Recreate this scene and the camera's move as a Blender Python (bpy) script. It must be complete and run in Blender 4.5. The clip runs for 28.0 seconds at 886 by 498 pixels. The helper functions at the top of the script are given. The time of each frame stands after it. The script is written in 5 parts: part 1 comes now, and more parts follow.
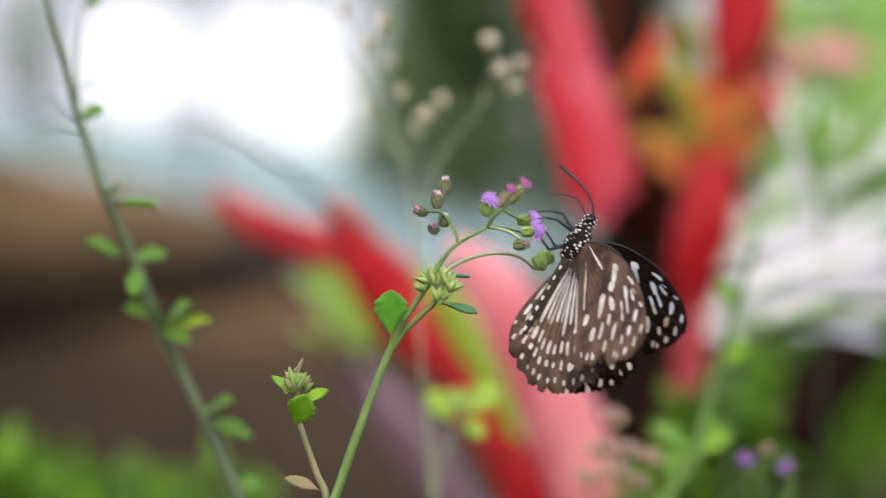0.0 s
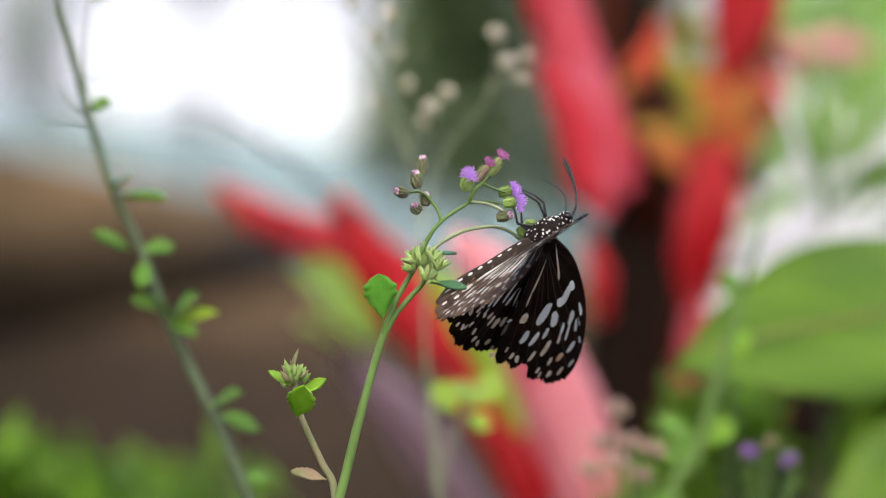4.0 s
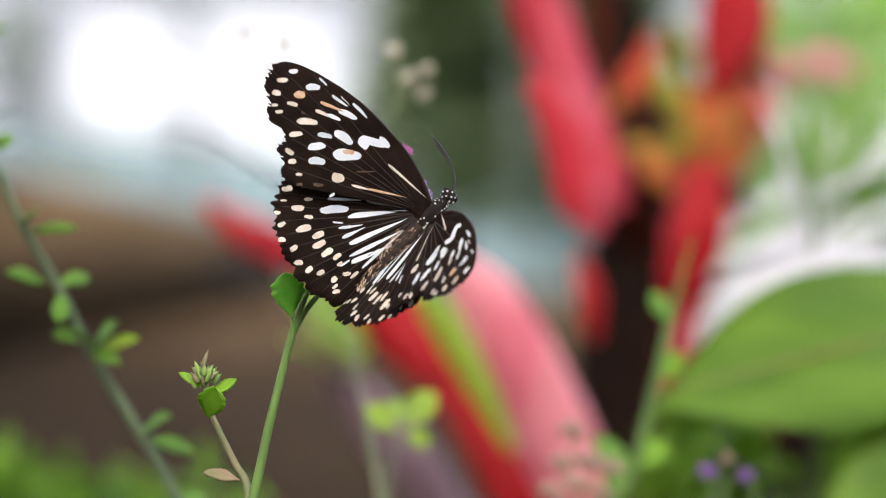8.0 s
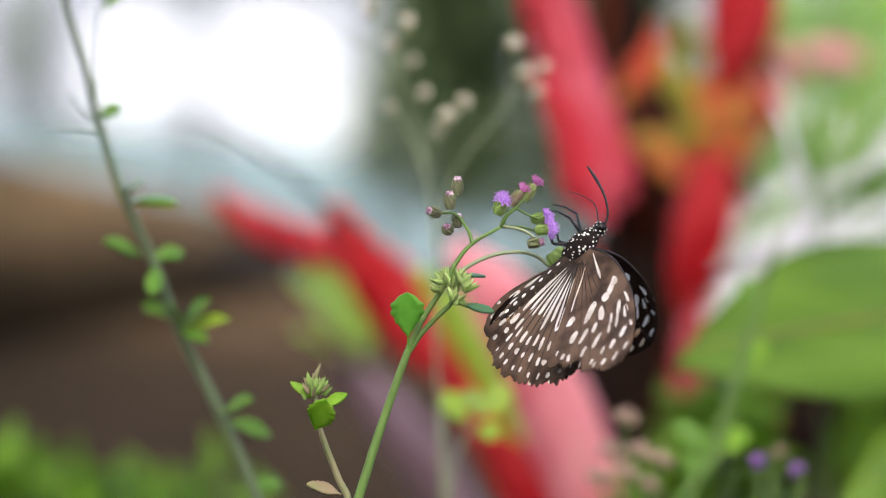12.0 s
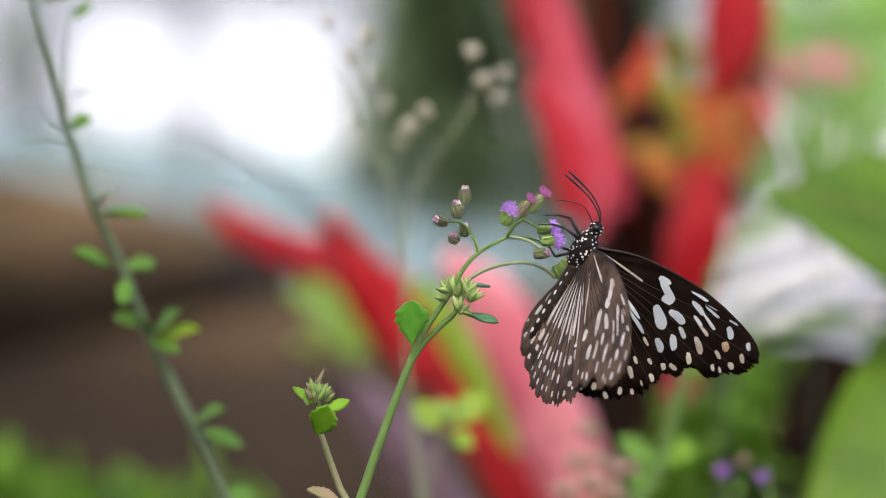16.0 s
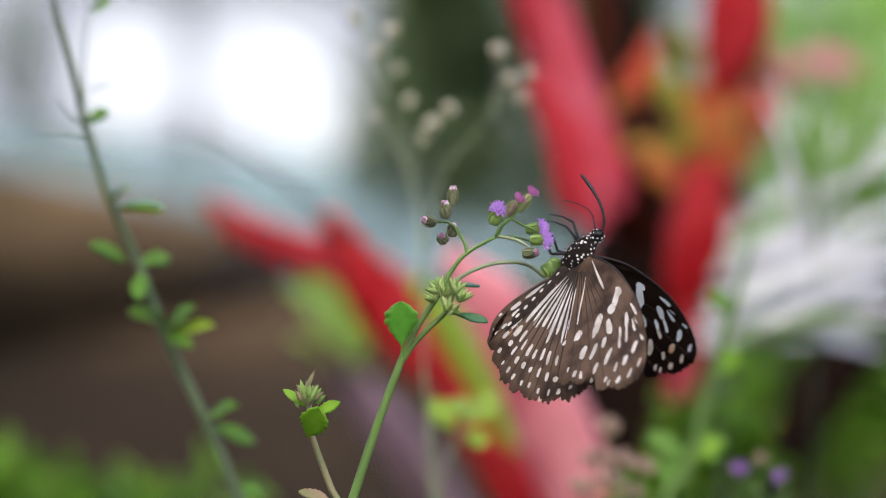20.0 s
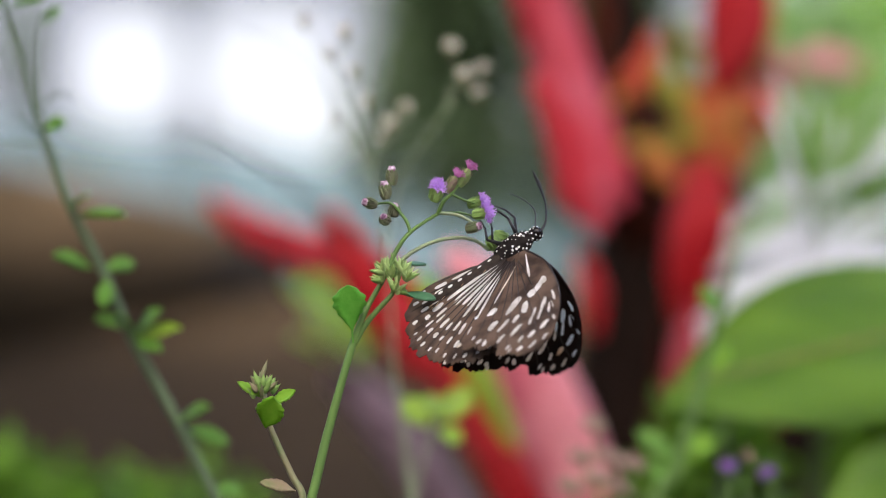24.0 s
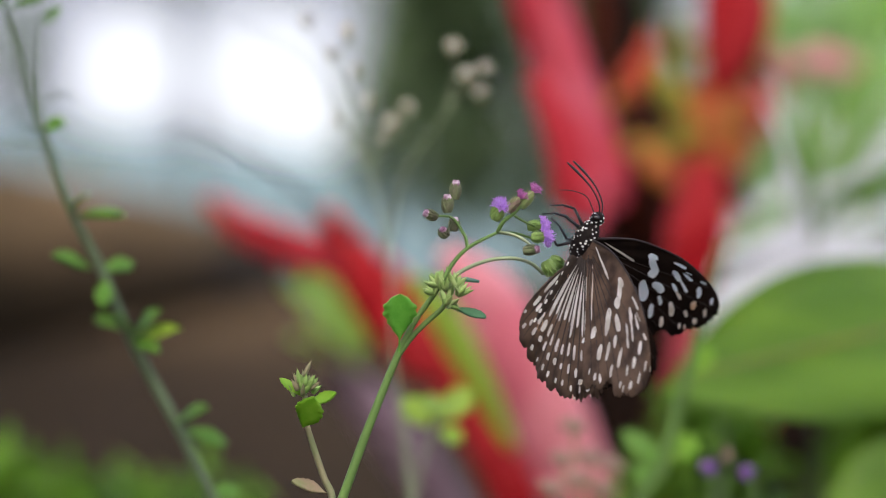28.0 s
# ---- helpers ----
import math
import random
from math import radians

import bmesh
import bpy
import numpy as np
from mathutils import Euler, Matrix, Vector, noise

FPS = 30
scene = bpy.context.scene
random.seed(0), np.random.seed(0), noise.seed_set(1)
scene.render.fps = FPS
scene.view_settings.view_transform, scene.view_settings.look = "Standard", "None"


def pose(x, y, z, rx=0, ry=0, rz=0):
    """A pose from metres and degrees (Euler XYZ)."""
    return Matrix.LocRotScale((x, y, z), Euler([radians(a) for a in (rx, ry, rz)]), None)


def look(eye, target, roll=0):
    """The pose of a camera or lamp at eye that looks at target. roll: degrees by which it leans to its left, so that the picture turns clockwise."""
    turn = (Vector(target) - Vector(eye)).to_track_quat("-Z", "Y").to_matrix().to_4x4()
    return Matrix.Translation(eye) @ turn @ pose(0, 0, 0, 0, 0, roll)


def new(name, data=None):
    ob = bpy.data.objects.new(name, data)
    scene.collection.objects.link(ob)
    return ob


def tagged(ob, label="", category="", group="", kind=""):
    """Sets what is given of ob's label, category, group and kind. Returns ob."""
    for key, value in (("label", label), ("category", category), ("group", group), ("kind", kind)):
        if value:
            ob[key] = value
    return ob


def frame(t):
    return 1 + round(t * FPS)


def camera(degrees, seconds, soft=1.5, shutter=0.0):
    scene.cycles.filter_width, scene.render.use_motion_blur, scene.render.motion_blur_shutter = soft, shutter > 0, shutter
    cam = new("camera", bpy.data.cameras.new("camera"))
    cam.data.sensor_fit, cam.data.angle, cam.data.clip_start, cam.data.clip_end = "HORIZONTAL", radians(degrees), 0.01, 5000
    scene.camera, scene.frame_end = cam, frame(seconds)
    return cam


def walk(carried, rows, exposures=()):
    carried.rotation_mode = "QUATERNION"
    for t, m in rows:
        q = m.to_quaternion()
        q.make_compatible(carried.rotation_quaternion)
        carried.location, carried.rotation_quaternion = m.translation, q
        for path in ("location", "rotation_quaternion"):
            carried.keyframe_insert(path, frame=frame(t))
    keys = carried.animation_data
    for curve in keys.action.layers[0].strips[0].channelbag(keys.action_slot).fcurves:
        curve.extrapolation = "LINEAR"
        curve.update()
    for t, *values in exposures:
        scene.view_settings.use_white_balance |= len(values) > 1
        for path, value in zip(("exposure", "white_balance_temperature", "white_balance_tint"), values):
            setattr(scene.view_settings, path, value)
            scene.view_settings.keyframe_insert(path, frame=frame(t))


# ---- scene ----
from mathutils import Quaternion

# The eye stands a hand's width over the soil, 0.88 m from the flower, behind a long macro lens.
EYE = 0.18
BACK = -0.332
FOCUS = 0.880
cam = camera(12.8, 28.0, soft=1.1, shutter=0.2)
cam.data.dof.use_dof = True
cam.data.dof.focus_distance = FOCUS
cam.data.dof.aperture_fstop = 9.6
# seconds, yaw and pitch of the sight line in degrees
SIGHT = [(0, 0.000, 0.000), (1, 0.000, 0.024), (2, -0.008, -0.008), (3, 0.016, -0.098), (3.5, 0.033, -0.115), (5.5, -0.016, -0.033), (6, -0.057, 0.016), (7, -0.098, 0.082), (8, -0.123, 0.148), (9, -0.115, 0.065), (10, -0.049, 0.016), (11, -0.033, -0.065), (12, -0.016, 0.016), (12.5, 0.000, 0.065), (14.5, -0.033, 0.197), (15, -0.074, 0.197), (16, -0.098, 0.164), (17, -0.098, 0.180), (18, -0.065, 0.148), (19, -0.115, 0.115), (20, -0.098, 0.131), (20.5, -0.065, 0.115), (22.5, -0.098, 0.098), (23, -0.098, 0.098), (24, -0.082, 0.098), (25, -0.098, 0.115), (26, -0.098, 0.107), (27, -0.115, 0.131), (28, -0.115, 0.098)]
walk(cam, [(t, pose(0, BACK, EYE, 90 + p, 0, y)) for t, y, p in SIGHT],
     exposures=[(0.0, -0.20, 6650, 10), (12.5, -0.22, 6600, 10), (17.0, -0.34, 6500, 10), (20.0, -0.49, 6350, 10), (28.0, -0.56, 6350, 10)])


def deep(y):
    """Depths are drawn up for a lens at the origin; this one stands further back."""
    return 0.55 + (y - 0.55) * 1.604


def at(u, v, y):
    """A place at the drawn depth y; u, v: centimetres right and up of the sight line, taken at the flower's distance."""
    k = y / 55
    return Vector((u * k, deep(y), EYE + v * k))


# ---- light: bright overcast sky ----
world = bpy.data.worlds.new("sky")
scene.world = world
world.use_nodes = True
wn = world.node_tree
sky = wn.nodes.new("ShaderNodeTexSky")
sky.sky_type = "NISHITA"
sky.sun_disc = False
sky.sun_elevation, sky.sun_rotation = radians(58), radians(200)
sky.air_density, sky.dust_density, sky.ozone_density = 0.35, 7.0, 0.3
wn.nodes["Background"].inputs["Strength"].default_value = 1.36
wn.links.new(sky.outputs[0], wn.nodes["Background"].inputs["Color"])
sun = new("sun", bpy.data.lights.new("sun", "SUN"))
sun.data.energy, sun.data.angle, sun.data.color = 0.5, radians(25), (1.0, 0.97, 0.92)
sun.matrix_world = look((0, 0, 0), (0.45, 0.55, -1.1))


# added glowing sheet for the hazy bright sky low over the far trees
glow = bpy.data.materials.new("glowing_sky")
glow.use_nodes = True
gn = glow.node_tree
gn.nodes.remove(gn.nodes["Principled BSDF"])
em = gn.nodes.new("ShaderNodeEmission")
gn.links.new(em.outputs[0], gn.nodes["Material Output"].inputs["Surface"])
ctc = gn.nodes.new("ShaderNodeTexCoord")
ragged = gn.nodes.new("ShaderNodeTexNoise")
ragged.inputs["Scale"].default_value, ragged.inputs["Detail"].default_value = 0.55, 4.0
gn.links.new(ctc.outputs["Object"], ragged.inputs["Vector"])
brightness = None
# glow lobes for sky gaps among trees: east-west place, height and reach in metres
for cx, cz, reach in ((-7.1, 4.3, 1.9), (-4.1, 4.3, 2.3), (-2.9, 3.3, 1.7)):
    away = gn.nodes.new("ShaderNodeVectorMath")
    away.operation = "DISTANCE"
    away.inputs[1].default_value = (cx, 90, cz)
    gn.links.new(ctc.outputs["Object"], away.inputs[0])
    frayed = gn.nodes.new("ShaderNodeMath")
    frayed.operation = "MULTIPLY_ADD"
    frayed.inputs[1].default_value = 1.6
    gn.links.new(ragged.outputs["Fac"], frayed.inputs[0])
    gn.links.new(away.outputs["Value"], frayed.inputs[2])
    lit = gn.nodes.new("ShaderNodeMapRange")
    lit.interpolation_type = "SMOOTHSTEP"
    for socket, value in (("From Min", reach * 0.35 + 0.8), ("From Max", reach + 0.8), ("To Min", 1.0), ("To Max", 0.0)):
        lit.inputs[socket].default_value = value
    gn.links.new(frayed.outputs[0], lit.inputs["Value"])
    if brightness is None:
        brightness = lit.outputs["Result"]
    else:
        more = gn.nodes.new("ShaderNodeMath")
        more.operation = "MAXIMUM"
        gn.links.new(brightness, more.inputs[0])
        gn.links.new(lit.outputs["Result"], more.inputs[1])
        brightness = more.outputs[0]
cloud = gn.nodes.new("ShaderNodeMix")
cloud.data_type = "RGBA"
cloud.inputs["A"].default_value, cloud.inputs["B"].default_value = (0.88, 0.89, 1.06, 1), (1.75, 1.78, 1.86, 1)
gn.links.new(brightness, cloud.inputs["Factor"])
gn.links.new(cloud.outputs["Result"], em.inputs["Color"])
backdrop_mesh = bpy.data.meshes.new("backdrop")
backdrop_mesh.from_pydata([(-15, 90, -2), (15, 90, -2), (15, 90, 13), (-15, 90, 13)], [], [(0, 1, 2, 3)])
backdrop_mesh.materials.append(glow)
tagged(new("backdrop", backdrop_mesh), "added glowing backdrop for the bright overcast sky, brighter lobes as gaps among trees", "sky", kind="structure")


# ---- materials ----
def material(name, color, rough=0.6, color2=None, scale=60.0, bump=0.0, bump_scale=400.0, spec=0.4, clear=0.0,
             random_tint=0.0, translucent=0.0, stretch=(1, 1, 1), mix_at=(0.35, 0.7)):
    m = bpy.data.materials.new(name)
    m.use_nodes = True
    nt = m.node_tree
    b = nt.nodes["Principled BSDF"]
    b.inputs["Roughness"].default_value = rough
    b.inputs["Specular IOR Level"].default_value = spec
    tc = nt.nodes.new("ShaderNodeTexCoord")
    mp = nt.nodes.new("ShaderNodeMapping")
    mp.inputs["Scale"].default_value = stretch
    nt.links.new(tc.outputs["Object"], mp.inputs["Vector"])
    n = nt.nodes.new("ShaderNodeTexNoise")
    n.inputs["Scale"].default_value, n.inputs["Detail"].default_value = scale, 6
    nt.links.new(mp.outputs[0], n.inputs["Vector"])
    r = nt.nodes.new("ShaderNodeMapRange")
    r.inputs["From Min"].default_value, r.inputs["From Max"].default_value = mix_at
    nt.links.new(n.outputs["Fac"], r.inputs["Value"])
    mx = nt.nodes.new("ShaderNodeMix")
    mx.data_type = "RGBA"
    mx.inputs["A"].default_value = (*color, 1)
    mx.inputs["B"].default_value = (*(color2 or [c * 0.72 for c in color]), 1)
    nt.links.new(r.outputs[0], mx.inputs["Factor"])
    out = mx.outputs["Result"]
    if random_tint:
        g = nt.nodes.new("ShaderNodeNewGeometry")
        hsv = nt.nodes.new("ShaderNodeHueSaturation")
        r2 = nt.nodes.new("ShaderNodeMapRange")
        r2.inputs["To Min"].default_value, r2.inputs["To Max"].default_value = 1 - random_tint, 1 + random_tint
        nt.links.new(g.outputs["Random Per Island"], r2.inputs["Value"])
        nt.links.new(r2.outputs[0], hsv.inputs["Value"])
        nt.links.new(out, hsv.inputs["Color"])
        out = hsv.outputs["Color"]
    nt.links.new(out, b.inputs["Base Color"])
    if bump:
        n2 = nt.nodes.new("ShaderNodeTexNoise")
        n2.inputs["Scale"].default_value, n2.inputs["Detail"].default_value = bump_scale, 4
        nt.links.new(mp.outputs[0], n2.inputs["Vector"])
        bp = nt.nodes.new("ShaderNodeBump")
        bp.inputs["Strength"].default_value, bp.inputs["Distance"].default_value = bump, 0.3 / bump_scale
        nt.links.new(n2.outputs["Fac"], bp.inputs["Height"])
        nt.links.new(bp.outputs[0], b.inputs["Normal"])
    if translucent:
        tl = nt.nodes.new("ShaderNodeBsdfTranslucent")
        nt.links.new(out, tl.inputs["Color"])
        ms = nt.nodes.new("ShaderNodeMixShader")
        ms.inputs[0].default_value = translucent
        nt.links.new(b.outputs[0], ms.inputs[1])
        nt.links.new(tl.outputs[0], ms.inputs[2])
        nt.links.new(ms.outputs[0], nt.nodes["Material Output"].inputs["Surface"])
    return m


M_UPPER = material("wing_upper_scales", (0.006, 0.0036, 0.0026), 0.85, (0.015, 0.0085, 0.0055), 120, 0.4, 9000, 0.08)
M_UNDER = material("wing_under_scales", (0.132, 0.088, 0.062), 0.75, (0.038, 0.023, 0.016), 130, 0.4, 9000, 0.25, translucent=0.15, mix_at=(0.42, 0.64))
M_PALE = material("pale_blue_white_scales", (0.76, 0.86, 0.92), 0.5, (0.86, 0.91, 0.93), 300, 0.3, 9000, 0.4, translucent=0.3)
M_TAN = material("tan_scales", (0.48, 0.27, 0.13), 0.7, (0.62, 0.50, 0.36), 500, 0.3, 9000, 0.3)
M_CREAM = material("worn_cream_scales", (0.60, 0.53, 0.42), 0.7, (0.74, 0.70, 0.62), 500, 0.3, 9000, 0.3, translucent=0.1)
M_PALE_UNDER = material("dull_white_scales", (0.47, 0.45, 0.42), 0.7, (0.77, 0.77, 0.76), 220, 0.3, 9000, 0.3, translucent=0.15)
M_BARE = material("bare_pinkish_membrane", (0.36, 0.22, 0.17), 0.6, (0.46, 0.32, 0.26), 300, 0.2, 9000, 0.3, translucent=0.2)
M_VEIN = material("wing_vein", (0.020, 0.012, 0.009), 0.6)
M_BODY = material("black_body_scales", (0.010, 0.008, 0.008), 0.9, (0.022, 0.018, 0.016), 700, 0.9, 4000, 0.1)
M_ABDOMEN = material("brown_abdomen_scales", (0.014, 0.009, 0.006), 0.75, (0.036, 0.024, 0.016), 900, 0.6, 4000, 0.3)
M_DOT = material("white_dots", (0.78, 0.78, 0.74), 0.7)
M_EYE = material("dark_eye", (0.01, 0.008, 0.008), 0.25)
M_LEG = material("black_leg", (0.012, 0.011, 0.012), 0.45)
M_STEM = material("green_stem", (0.13, 0.235, 0.055), 0.55, (0.09, 0.165, 0.042), 300, 0.5, 3000, 0.3, stretch=(1, 1, 0.15))
M_STEM_PALE = material("pale_downy_stem", (0.27, 0.32, 0.20), 0.7, (0.20, 0.26, 0.13), 500, 0.6, 4000, 0.2, stretch=(1, 1, 0.2))
M_STEM_BROWN = material("pinkish_brown_stem", (0.22, 0.19, 0.11), 0.65, (0.15, 0.18, 0.08), 260, 0.5, 3000, 0.3)
M_STALK_DRY = material("dry_pale_stalk", (0.27, 0.31, 0.20), 0.8, (0.20, 0.25, 0.15), 200)
M_STEM_GREY = material("grey_green_stem", (0.095, 0.14, 0.07), 0.65, (0.065, 0.10, 0.048), 200, 0.5, 3000, 0.3, stretch=(1, 1, 0.2))
M_LEAF = material("fresh_green_leaf", (0.20, 0.44, 0.024), 0.5, (0.28, 0.52, 0.045), 300, 0.5, 1500, 0.4, translucent=0.48)
M_LEAF_SIDE = material("green_side_leaf", (0.10, 0.25, 0.022), 0.5, (0.14, 0.31, 0.035), 300, 0.5, 1500, 0.4, translucent=0.3)
M_LEAF_DARK = material("blue_green_leaf", (0.05, 0.15, 0.075), 0.5, (0.08, 0.22, 0.10), 300, 0.5, 1500, 0.4, translucent=0.2)
M_LEAF_DRY = material("withered_pink_leaf", (0.34, 0.22, 0.16), 0.7, (0.18, 0.22, 0.08), 200, 0.5, 1500, 0.3, translucent=0.2)
M_BUD = material("green_bud", (0.24, 0.37, 0.10), 0.6, (0.16, 0.27, 0.065), 500, 0.6, 3000, 0.3)
M_BUD_DARK = material("grey_green_bud_scales", (0.15, 0.19, 0.085), 0.65, (0.12, 0.11, 0.075), 500, 0.5, 3000, 0.3)
M_BUD_TIP = material("mauve_bud_tip", (0.20, 0.09, 0.16), 0.7, (0.58, 0.46, 0.55), 900, 0.5, 4000, 0.3, mix_at=(0.42, 0.62))
M_BUD_PURPLE = material("purplish_green_bud_scales", (0.22, 0.29, 0.10), 0.65, (0.20, 0.13, 0.11), 400, 0.5, 3000, 0.3, mix_at=(0.45, 0.65))
M_FLORET = material("violet_florets", (0.56, 0.27, 0.84), 0.6, (0.76, 0.50, 0.92), 900, 0.2, 4000, 0.3, translucent=0.3)
M_FLORET_PINK = material("magenta_florets", (0.55, 0.14, 0.42), 0.6, (0.66, 0.30, 0.66), 900, 0.2, 4000, 0.3, translucent=0.3)
M_BUD_PINK = material("faded_pink_bud", (0.42, 0.28, 0.24), 0.8, (0.30, 0.24, 0.15), 600)
M_SEED = material("cream_seed_fluff", (0.80, 0.77, 0.66), 0.9, (0.66, 0.60, 0.48), 900)
M_RED = material("red_bract", (0.36, 0.006, 0.010), 0.6, (0.44, 0.025, 0.03), 30, 0.2, 90, 0.15, mix_at=(0.42, 0.62))
M_ROSE = material("rose_bract", (0.46, 0.020, 0.034), 0.55, (0.58, 0.12, 0.16), 34, 0.2, 90, 0.22, mix_at=(0.46, 0.68), stretch=(1, 1, 0.4))
M_PINK = material("pink_bract", (0.58, 0.13, 0.17), 0.55, (0.72, 0.30, 0.33), 30, 0.2, 90, 0.3, mix_at=(0.40, 0.62), stretch=(1, 1, 0.5))
M_ORANGE = material("orange_red_bract", (0.52, 0.060, 0.028), 0.6, (0.50, 0.21, 0.045), 40, 0.2, 90, 0.22, mix_at=(0.42, 0.60))
M_LIME = material("lime_bract_edge", (0.25, 0.45, 0.030), 0.45, (0.33, 0.46, 0.045), 20, 0.2, 90, 0.4, translucent=0.3)
M_OLIVE = material("olive_bract", (0.32, 0.29, 0.035), 0.6, (0.22, 0.20, 0.025), 40, 0.2, 90, 0.2)
M_MAUVE = material("mauve_stalk", (0.24, 0.16, 0.20), 0.6, (0.16, 0.10, 0.11), 18, 0.3, 60)
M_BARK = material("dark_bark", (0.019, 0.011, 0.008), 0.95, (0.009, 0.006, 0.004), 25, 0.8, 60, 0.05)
M_BARK_RED = material("reddish_dark_bark", (0.085, 0.018, 0.009), 0.95, (0.025, 0.010, 0.006), 20, 0.8, 60, 0.05)
M_TIMBER = material("weathered_brown_timber", (0.076, 0.054, 0.029), 0.95, (0.036, 0.026, 0.014), 6, 0.6, 40, 0.05, stretch=(1, 0.08, 1))
M_SOIL = material("brown_garden_soil", (0.034, 0.0235, 0.0123), 1.0, (0.0155, 0.011, 0.006), 5, 0.9, 40, 0.02)
M_ROOF = material("pale_blue_sheet", (0.072, 0.118, 0.134), 0.6, (0.056, 0.094, 0.108), 3, 0.2, 30, 0.4)
M_GREEN = material("garden_leaf", (0.17, 0.34, 0.020), 0.5, (0.10, 0.23, 0.018), 30, 0, 0, 0.4, random_tint=0.35, translucent=0.35)
M_GREEN_BIG = material("broad_green_leaf", (0.165, 0.32, 0.018), 0.45, (0.095, 0.215, 0.012), 60, 0.4, 300, 0.4, translucent=0.45, stretch=(0.12, 1, 1))
M_RIB = material("reddish_leaf_rib", (0.26, 0.24, 0.06), 0.5)
M_GREEN_DARK = material("dark_tree_leaf", (0.050, 0.085, 0.030), 0.6, (0.030, 0.055, 0.020), 30, 0, 0, 0.4, random_tint=0.4, translucent=0.2)
M_FROND = material("pale_green_frond", (0.16, 0.31, 0.075), 0.4, (0.27, 0.40, 0.17), 20, 0, 0, 0.5, random_tint=0.3, translucent=0.3)
M_FROND_WHITE = material("white_variegated_leaf", (0.86, 0.87, 0.90), 0.4, (0.80, 0.83, 0.80), 20, 0, 0, 0.5, random_tint=0.06, translucent=0.35)
M_PETAL_FAR = material("lilac_petals", (0.22, 0.085, 0.36), 0.7, (0.34, 0.19, 0.46), 300)


# ---- mesh helpers ----
def part(name, bm, mats, parent, label=""):
    me = bpy.data.meshes.new(name)
    bm.normal_update()
    bm.to_mesh(me)
    bm.free()
    for m in (mats if isinstance(mats, (list, tuple)) else [mats]):
        me.materials.append(m)
    for p in me.polygons:
        p.use_smooth = True
    ob = new(name, me)
    if parent:
        ob.parent = parent
    if label:
        ob["label"] = label
    return ob


def smooth_line(pts, n=6):
    """Points on a smooth curve through pts."""
    pts = [Vector(p) for p in pts]
    if len(pts) < 3:
        return [pts[0].lerp(pts[-1], i / n) for i in range(n + 1)]
    out = []
    for i in range(len(pts) - 1):
        a, b = pts[i], pts[i + 1]
        p0 = pts[i - 1] if i else a * 2 - b
        p3 = pts[i + 2] if i + 2 < len(pts) else b * 2 - a
        for k in range(n):
            s = k / n
            out.append(0.5 * (2 * a + (b - p0) * s + (2 * p0 - 5 * a + 4 * b - p3) * s * s
                              + (3 * a - p0 - 3 * b + p3) * s ** 3))
    return out + [pts[-1]]


def tube(bm, pts, radii, sides=8, mat=0, flat=1.0, n=6, up=None):
    """A tapered tube along pts. radii: along the way, evenly spread. flat: depth to width."""
    line = smooth_line(pts, n)
    m = len(line) - 1
    rings = []
    side = None
    for i, p in enumerate(line):
        t = (line[min(i + 1, m)] - line[max(i - 1, 0)]).normalized()
        ref = Vector(up) if up else (side or (Vector((0, 1, 0)) if abs(t.y) < 0.9 else Vector((1, 0, 0))))
        a = (ref - t * ref.dot(t)).normalized()
        side = a
        b = t.cross(a)
        f = i / m * (len(radii) - 1)
        j = min(int(f), len(radii) - 2)
        r = radii[j] + (radii[j + 1] - radii[j]) * (f - j)
        rings.append([bm.verts.new(p + a * (r * flat * math.cos(2 * math.pi * k / sides))
                                   + b * (r * math.sin(2 * math.pi * k / sides))) for k in range(sides)])
    for r0, r1 in zip(rings, rings[1:]):
        for k in range(sides):
            bm.faces.new((r0[k], r0[(k + 1) % sides], r1[(k + 1) % sides], r1[k])).material_index = mat
    bm.faces.new(rings[0][::-1]).material_index = mat
    bm.faces.new(rings[-1]).material_index = mat


def blob(bm, m, mat=0, u=10, v=7, shape=None):
    """A ball under the matrix m; shape(z) gives its radius along its own axis from -1 to 1."""
    rows = []
    for j in range(v + 1):
        z = -math.cos(math.pi * j / v)
        r = shape(z) if shape else math.sqrt(max(0, 1 - z * z))
        if r < 1e-4:
            rows.append([bm.verts.new(m @ Vector((0, 0, z)))])
        else:
            rows.append([bm.verts.new(m @ Vector((r * math.cos(2 * math.pi * i / u), r * math.sin(2 * math.pi * i / u), z)))
                         for i in range(u)])
    for a, b in zip(rows, rows[1:]):
        for i in range(u):
            k = (i + 1) % u
            if len(a) == 1 and len(b) > 1:
                f = (a[0], b[k], b[i])
            elif len(b) == 1 and len(a) > 1:
                f = (a[i], a[k], b[0])
            elif len(a) > 1:
                f = (a[i], a[k], b[k], b[i])
            else:
                continue
            bm.faces.new(f).material_index = mat
    for row, flip in ((rows[0], True), (rows[-1], False)):
        if len(row) > 1:
            bm.faces.new(row[::-1] if flip else row).material_index = mat


def axis_matrix(p, d, length, width, depth=None):
    """Places a unit ball at p, its axis along d."""
    q = Vector(d).normalized().to_track_quat("Z", "Y").to_matrix().to_4x4()
    return Matrix.Translation(p) @ q @ Matrix.Diagonal((width / 2, (depth or width) / 2, length / 2, 1))


